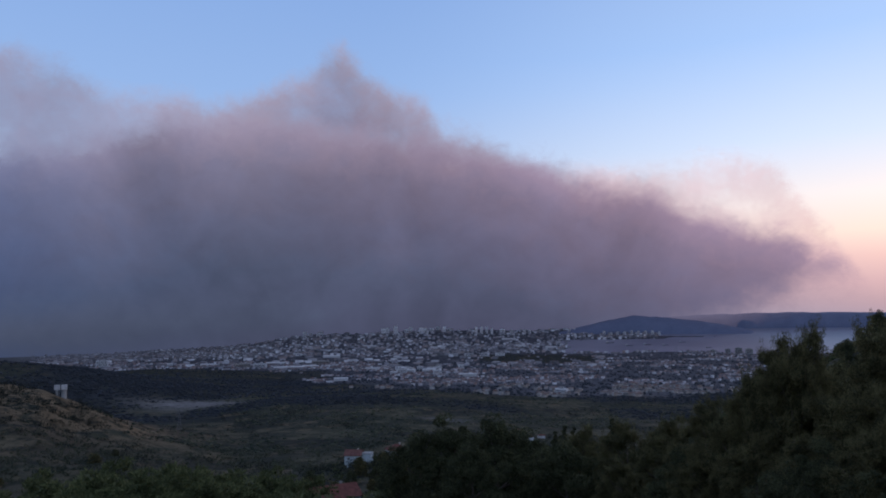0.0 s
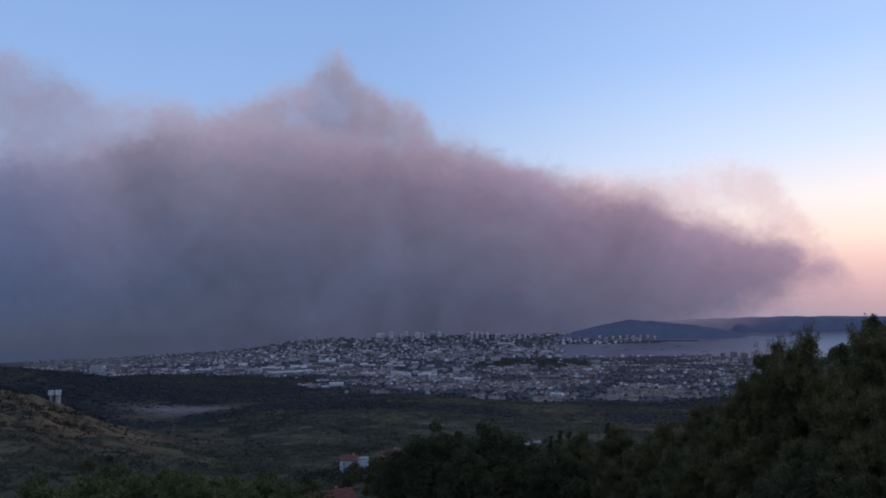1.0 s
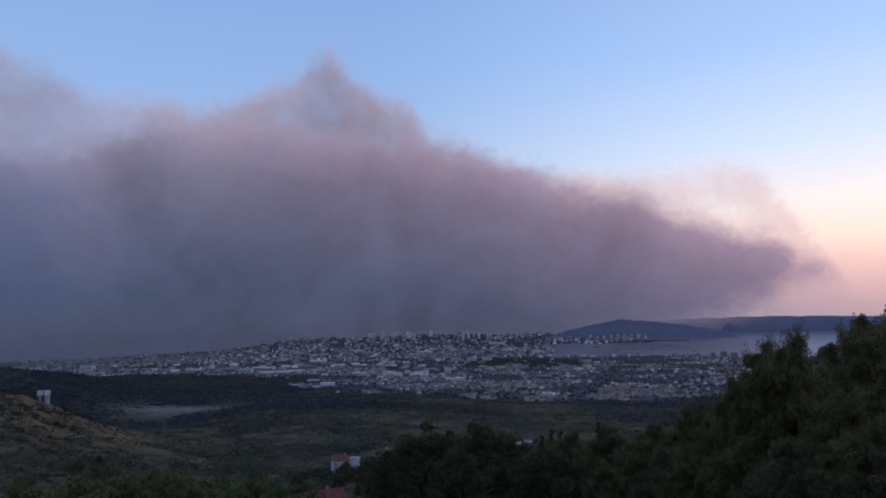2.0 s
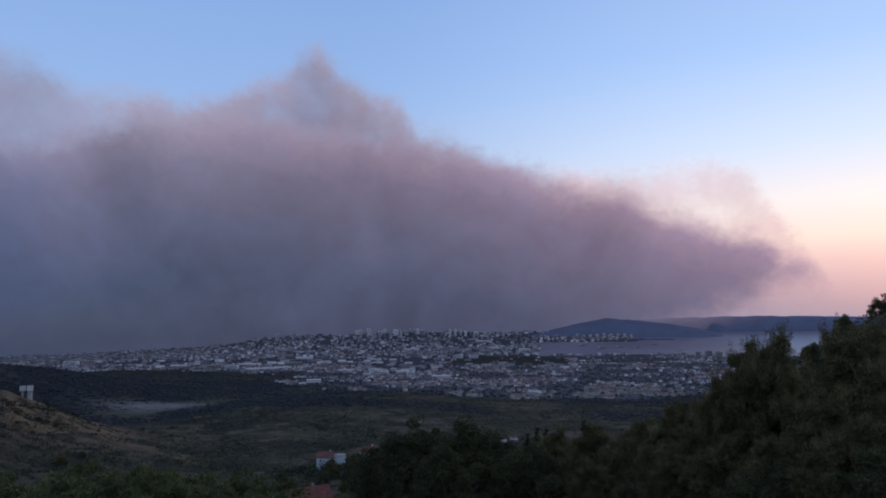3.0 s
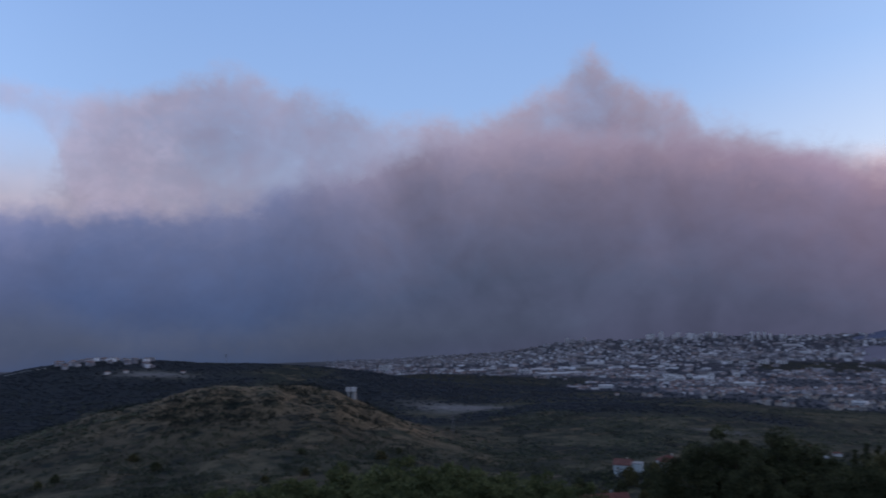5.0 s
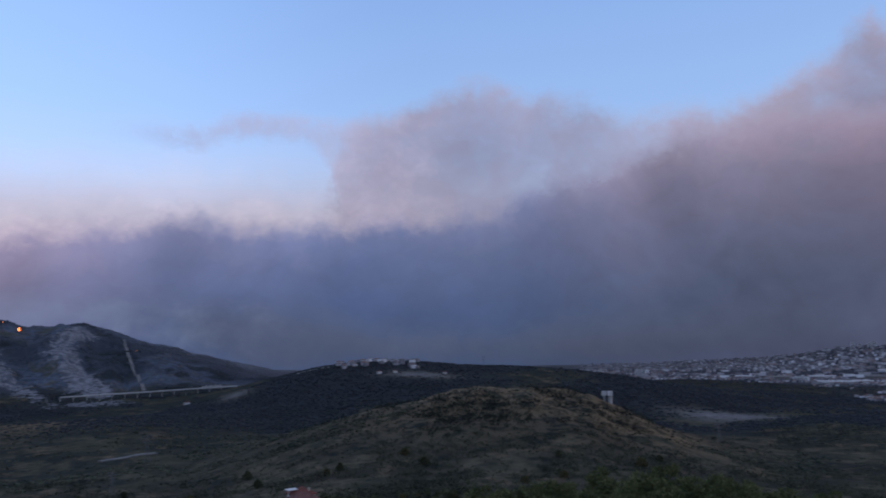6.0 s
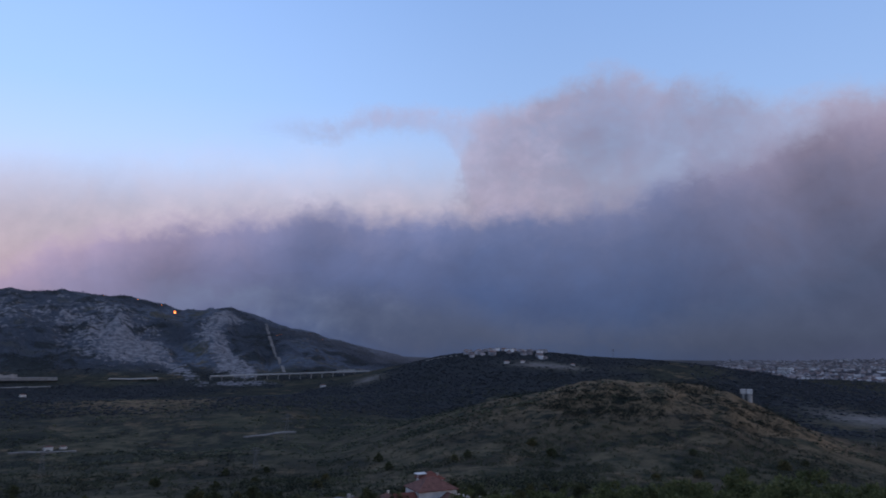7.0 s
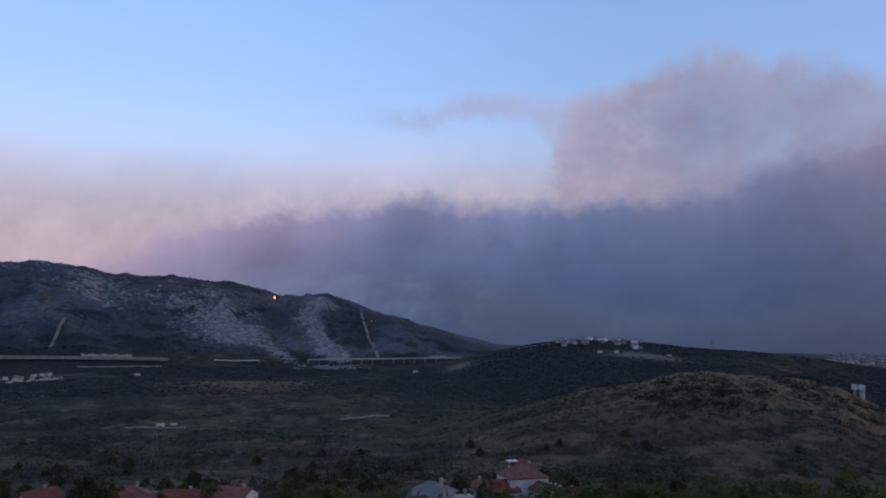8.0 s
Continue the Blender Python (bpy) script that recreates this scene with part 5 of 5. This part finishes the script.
def tree_kind(name, h, spread, low, mat, seed, label, category, clump, leaves, leaf, group, lean=0.0, shoots=0):
    """A tree: tapered trunk, limbs and a ragged crown of small leaves."""
    r = np.random.default_rng(seed)
    tree = thing(name, pose(0, 0, -300), label, category, group)
    trunk = bmesh.new()
    knots = [Vector((lean * h * t * t + 0.12 * math.sin(5 * t + seed), 0.12 * math.cos(4 * t + seed) - 0.12, h * 0.92 * t - 0.6)) for t in (0, 0.2, 0.4, 0.6, 0.8, 1.0)]
    rad = [0.035 * h * (1 - 0.85 * t) for t in (0, 0.2, 0.4, 0.6, 0.8, 1.0)]
    for i in range(5):
        tube(trunk, knots[i], knots[i + 1], rad[i], rad[i + 1], 8)
    part("trunk", trunk, MAT_BARK, tree)
    centres, radii = [], []
    for k in range(clump):
        t = low + (1 - low) * (k + 0.5) / clump
        ang = k * 2.4 + r.uniform(-0.5, 0.5)
        reach = spread * (1 - 0.75 * max(0, (t - 0.45) / 0.55) ** 1.5) * r.uniform(0.45, 1.05)
        i = min(4, int(t * 0.9 * 5))
        root = knots[i].lerp(knots[i + 1], 0.5)
        tip = Vector((root.x + reach * math.cos(ang), root.y + reach * math.sin(ang), h * t + r.uniform(-0.3, 0.5)))
        if k % 2 == 0:
            limb = bmesh.new()
            mid = root.lerp(tip, 0.55) - Vector((0, 0, 0.12 * reach))
            tube(limb, root, mid, rad[i] * 0.5, rad[i] * 0.3, 6)
            tube(limb, mid, tip, rad[i] * 0.3, rad[i] * 0.1, 6)
            part("limb", limb, MAT_BARK, tree)
        for j in range(4):
            off = r.normal(size=3) * np.array([0.34, 0.34, 0.22]) * spread * 0.45
            f = 1.0 if j == 0 else r.uniform(0.5, 1.0)
            centres.append(np.array(tip.lerp(root, 0.25 * (j == 3))) + off)
            radii.append(spread * (0.17 if shoots else 0.24) * f * r.uniform(0.7, 1.2))
    c, q = np.array(centres), np.array(radii)
    v, f = leaf_cards(c, np.stack([q, q, q * 0.75], -1), leaves, leaf, r, 0.5, 0.11 if shoots else 0.25)
    if shoots:
        # upright needle-tufted shoots that stand out of the crown
        k = r.integers(0, len(c), shoots)
        d = r.normal(size=(shoots, 3)) * np.array([1, 1, 0.5]) + np.array([0, 0, 0.55])
        d /= np.linalg.norm(d, axis=-1, keepdims=True)
        tip = c[k] + d * (q[k] * r.uniform(0.9, 1.35, shoots))[:, None]
        along = np.linspace(-0.5, 0.5, 4)[None, :, None] * np.stack([d[:, 0] * 0.5, d[:, 1] * 0.5, 0.35 + 0.4 * d[:, 2]], -1)[:, None] * r.uniform(0.7, 1.5, (shoots, 1, 1))
        beads = (tip[:, None] + along).reshape(-1, 3)
        v2, f2 = leaf_cards(beads, np.full(len(beads), 0.15), 26, leaf * 0.8, r, 0.9, 0.11)
        f, v = np.concatenate([f, f2 + len(v)]), np.concatenate([v, v2])
    sheet("crown", v, f, mat, tree)
    return tree


PINE_A = tree_kind("pine_tree", 9.0, 3.4, 0.12, MAT_PINE, 11, "bushy olive-green Aleppo pine on the slope", "tree", 30, 420, 0.15, "pines by the viewpoint", 0.0, 420)
PINE_B = tree_kind("pine_tree", 8.0, 3.0, 0.08, MAT_PINE, 23, "bushy olive-green Aleppo pine on the slope", "tree", 28, 420, 0.15, "pines by the viewpoint", 0.04, 380)
PINE_C = tree_kind("pine_tree", 7.0, 3.3, 0.05, MAT_PINE, 37, "low wide green pine on the slope", "tree", 28, 420, 0.15, "pines by the viewpoint", 0.0, 380)
OAK_A = tree_kind("oak_tree", 6.5, 3.6, 0.08, MAT_OAK, 41, "dense dark evergreen oak below the viewpoint", "tree", 26, 340, 0.13, "oaks by the viewpoint")
OAK_B = tree_kind("oak_tree", 5.5, 3.2, 0.08, MAT_OAK, 53, "dense dark evergreen oak below the viewpoint", "tree", 24, 340, 0.13, "oaks by the viewpoint")
BROOM = tree_kind("broom_bush", 2.6, 2.0, 0.05, MAT_BROOM, 61, "fresh green broom bush on the slope", "bush", 16, 120, 0.16, "green bushes below the viewpoint")
OAK_C = tree_kind("oak_tree", 6.2, 3.4, 0.08, MAT_OAK, 83, "round dark evergreen oak beside a house", "tree", 22, 60, 0.36, "trees round the houses")
OAK_D = tree_kind("oak_tree", 5.4, 3.2, 0.06, MAT_PINE, 89, "bushy green tree beside a house", "tree", 22, 60, 0.36, "trees round the houses")
SLIM = tree_kind("cypress_tree", 9.0, 0.9, 0.05, MAT_OAK, 71, "slim dark cypress on the slope", "tree", 22, 40, 0.3, "cypresses")

planted = set()


def plant(kind, az, r, scale=1.0, turn=0.0, top=None, wide=1.0):
    """Set a tree on the ground; top: the elevation (degrees) that its tip reaches."""
    p = place(az, r)
    if top is not None:
        h = {PINE_A: 10.3, PINE_B: 9.3, PINE_C: 8.3, OAK_A: 6.9, OAK_B: 5.9, BROOM: 2.9, SLIM: 9.3, OAK_C: 6.6, OAK_D: 5.8}[kind]
        scale = (EYE + r * math.tan(radians(top)) - p.z) / h
    m = Matrix.Translation(p) @ pose(0, 0, 0, 0, 0, turn) @ Matrix.Diagonal((scale * wide, scale * wide, scale, 1))
    if kind in planted:
        ob = copy_thing(kind, m)
    else:
        ob = kind
        planted.add(kind)
    ob.matrix_basis = m
    return ob


for kind, az, r, top, turn in (
        (PINE_B, -23.2, 36, -3.6, 130), (PINE_A, -33.6, 27, 0.5, 200), (PINE_C, -35.8, 24, 0.6, 75), (PINE_B, -27.8, 38, -3.4, 300),
        (PINE_C, -22.4, 40, -5.0, 10), (PINE_B, -19.2, 46, -5.4, 250), (PINE_C, -16.6, 52, -6.7, 140), (PINE_C, -13.4, 56, -7.1, 60), (PINE_C, -10.3, 60, -7.6, 190),
        (PINE_B, -27.0, 24, -5.0, 45), (PINE_C, -30.5, 19, -6.0, 160), (PINE_C, -22.5, 28, -7.8, 220), (PINE_A, -38.5, 26, 1.2, 120), (PINE_B, -41, 22, 1.6, 10),
        (OAK_A, -0.6, 46, -7.6, 15), (OAK_B, -3.8, 44, -7.6, 100), (OAK_B, 1.8, 45, -8.6, 220), (OAK_A, -6.6, 50, -8.6, 310), (OAK_B, -9.0, 42, -9.4, 60),
        (OAK_B, -2.0, 38, -9.5, 170), (PINE_C, -13.0, 38, -9.8, 30), (OAK_B, -17.5, 34, -9.6, 80), (PINE_C, -18.5, 30, -9.0, 280), (OAK_A, -26.0, 20, -9.0, 200),
        (PINE_C, -31.6, 23, -2.6, 210), (PINE_B, -34.0, 21, -1.0, 330), (PINE_A, -32.6, 26, 1.0, 100), (PINE_B, -34.8, 25, 1.7, 240), (OAK_B, 3.5, 48, -11.2, 140), (OAK_A, -33, 18, -7.5, 260)):
    plant(kind, az, r, 1.0, turn, top)
for kind, az, r, top, turn in ((PINE_A, -23.9, 33, -0.5, 20), (PINE_B, -26.3, 34, -0.2, 140), (PINE_C, -25.1, 32, -0.8, 250), (PINE_C, -22.4, 34, -3.2, 90), (PINE_B, -30.1, 30, 0.1, 60), (PINE_A, -31.5, 29, 0.5, 310)):
    plant(kind, az, r, 1.0, turn, top, 0.6)
for az, r, top in ((21, 70, -9.9), (19, 62, -10.2), (16.5, 72, -10.4), (13, 75, -10.9), (24.2, 66, -9.7), (10.5, 82, -11.4), (27.0, 74, -10.0), (17.8, 58, -11.0), (22.6, 60, -10.8), (34, 90, -10.9),
                   (31.4, 80, -10.5), (37, 95, -11.2), (15, 60, -11.4), (20, 54, -11.8), (11.8, 68, -11.9), (25.8, 60, -11.2), (42, 96, -11.7), (45, 92, -12.0), (29.4, 70, -11.0), (39.6, 88, -11.8),
                   (23.4, 56, -11.9), (28, 62, -12.0), (33, 72, -11.9), (36, 80, -12.2), (48, 110, -12.0), (52, 120, -12.6), (60, 115, -12.6), (65, 125, -12.5)):
    plant(BROOM, az, r, 1.0, az * 31, top)
for az, r, top in ((-9.0, 330, -7.9), (-9.7, 335, -8.0), (-8.3, 340, -8.3), (-12.6, 345, -7.3), (-13.0, 350, -7.5)):
    plant(SLIM, az, r, 1.0, az * 40, top)
for az, r, top, kind in ((81.3, 190, -11.2, OAK_C), (80.2, 200, -11.6, OAK_D), (54.9, 214, -11.7, OAK_C), (52.6, 218, -12.0, OAK_D), (48.6, 232, -11.2, OAK_C), (47.4, 205, -12.6, OAK_D), (51.4, 196, -12.9, OAK_D),
                         (73.0, 196, -12.3, OAK_D), (76.6, 190, -12.7, OAK_C), (86.5, 210, -11.6, OAK_C), (45.5, 220, -12.3, OAK_D), (68.2, 200, -12.7, OAK_D), (8.8, 240, -12.2, OAK_C), (4.6, 300, -10.9, OAK_C), (5.4, 370, -10.2, OAK_D)):
    plant(kind, az, r, 1.0, az * 17, top)



def dry_shrub(az, r, h, seed):
    """A leafless grey shrub: a spray of thin forked twigs."""
    q = np.random.default_rng(seed)
    bush = thing("dry_shrub", Matrix.Translation(place(az, r, -0.1)), "leafless grey dry shrub beside the pines", "bush", "dry shrubs")
    for k in range(9):
        b = bmesh.new()
        a, lean = k * 0.7 + q.uniform(-0.3, 0.3), q.uniform(0.15, 0.6)
        tip = Vector((h * lean * math.cos(a), h * lean * math.sin(a), h * q.uniform(0.75, 1.05)))
        mid = tip * 0.5 + Vector((0, 0, 0.08 * h))
        tube(b, (0, 0, 0), mid, 0.02, 0.013, 5)
        tube(b, mid, tip, 0.013, 0.004, 5)
        for j in range(7):
            s = mid.lerp(tip, j / 7)
            tube(b, s, s + Vector((q.normal() * 0.12 * h, q.normal() * 0.12 * h, 0.2 * h * q.uniform(0.5, 1))), 0.007, 0.002, 4)
        part("stem", b, MAT_TWIG, bush)


for az, r, h, seed in ((-28.5, 11, 1.3, 3), (-31.0, 10, 1.4, 5), (-26.0, 13, 1.3, 7)):
    dry_shrub(az, r, h, seed)

for k in range(46):
    az = float(rng.uniform(2.5, 18))
    plant((OAK_C, OAK_D)[k % 2], az, float(rng.uniform(185, 370)) if az > 9 else float(rng.uniform(270, 380)), float(rng.uniform(0.55, 1.05)), k * 47.0)
for k in range(60):
    plant((OAK_D, OAK_C, OAK_D)[k % 3], float(rng.uniform(24, 92)), float(rng.uniform(240, 420)), float(rng.uniform(0.45, 0.9)), k * 61.0)

for k in range(70):
    plant((OAK_C, OAK_C, OAK_D)[k % 3], float(rng.uniform(22, 94)), float(rng.uniform(300, 620)), float(rng.uniform(0.6, 1.1)), k * 37.0, None, 1.3)
for k in range(64):
    plant((OAK_C, OAK_D)[k % 2], float(rng.uniform(-46, -24)), float(rng.uniform(75, 260)), float(rng.uniform(0.45, 0.8)), k * 53.0)

# ---------------------------------------------------------------- flames on the ridge


def flame_material():
    m, n = material("fire")
    at = n.node("ShaderNodeTexCoord").outputs["Object"]
    col = n.mix(n.noise(at, 0.3, 2), (1.0, 0.12, 0.02), (1.0, 0.35, 0.08))
    e = n.node("ShaderNodeEmission", {"Color": col, "Strength": 5.0})
    n.tree.links.new(e.outputs[0], n.node("ShaderNodeOutputMaterial").inputs[0])
    return m


MAT_FIRE = flame_material()


def flame(az, r, size):
    f = bmesh.new()
    for k in range(5):
        x, h = rng.uniform(-1, 1) * size, size * rng.uniform(0.7, 1.8)
        tube(f, (x, rng.uniform(-1, 1) * size * 0.5, -1.0), (x + rng.uniform(-0.3, 0.3) * size, 0, h), size * 0.45, size * 0.04, 6)
    ob = part("wildfire_flame", f, MAT_FIRE)
    ob.matrix_world = Matrix.Translation(place(az, r))
    return tagged(ob, "orange wildfire flames burning on the ridge", "fire", "wildfire flames")


for az, r, size in ((69.25, 2930, 6.0), (70.2, 2980, 1.2), (71.8, 2990, 1.0), (62.1, 2760, 1.1), (61.65, 2740, 1.0), (61.9, 2700, 0.8), (59.4, 2860, 1.0), (58.5, 2840, 0.8), (74.0, 3000, 0.8)):
    flame(az, r, size)
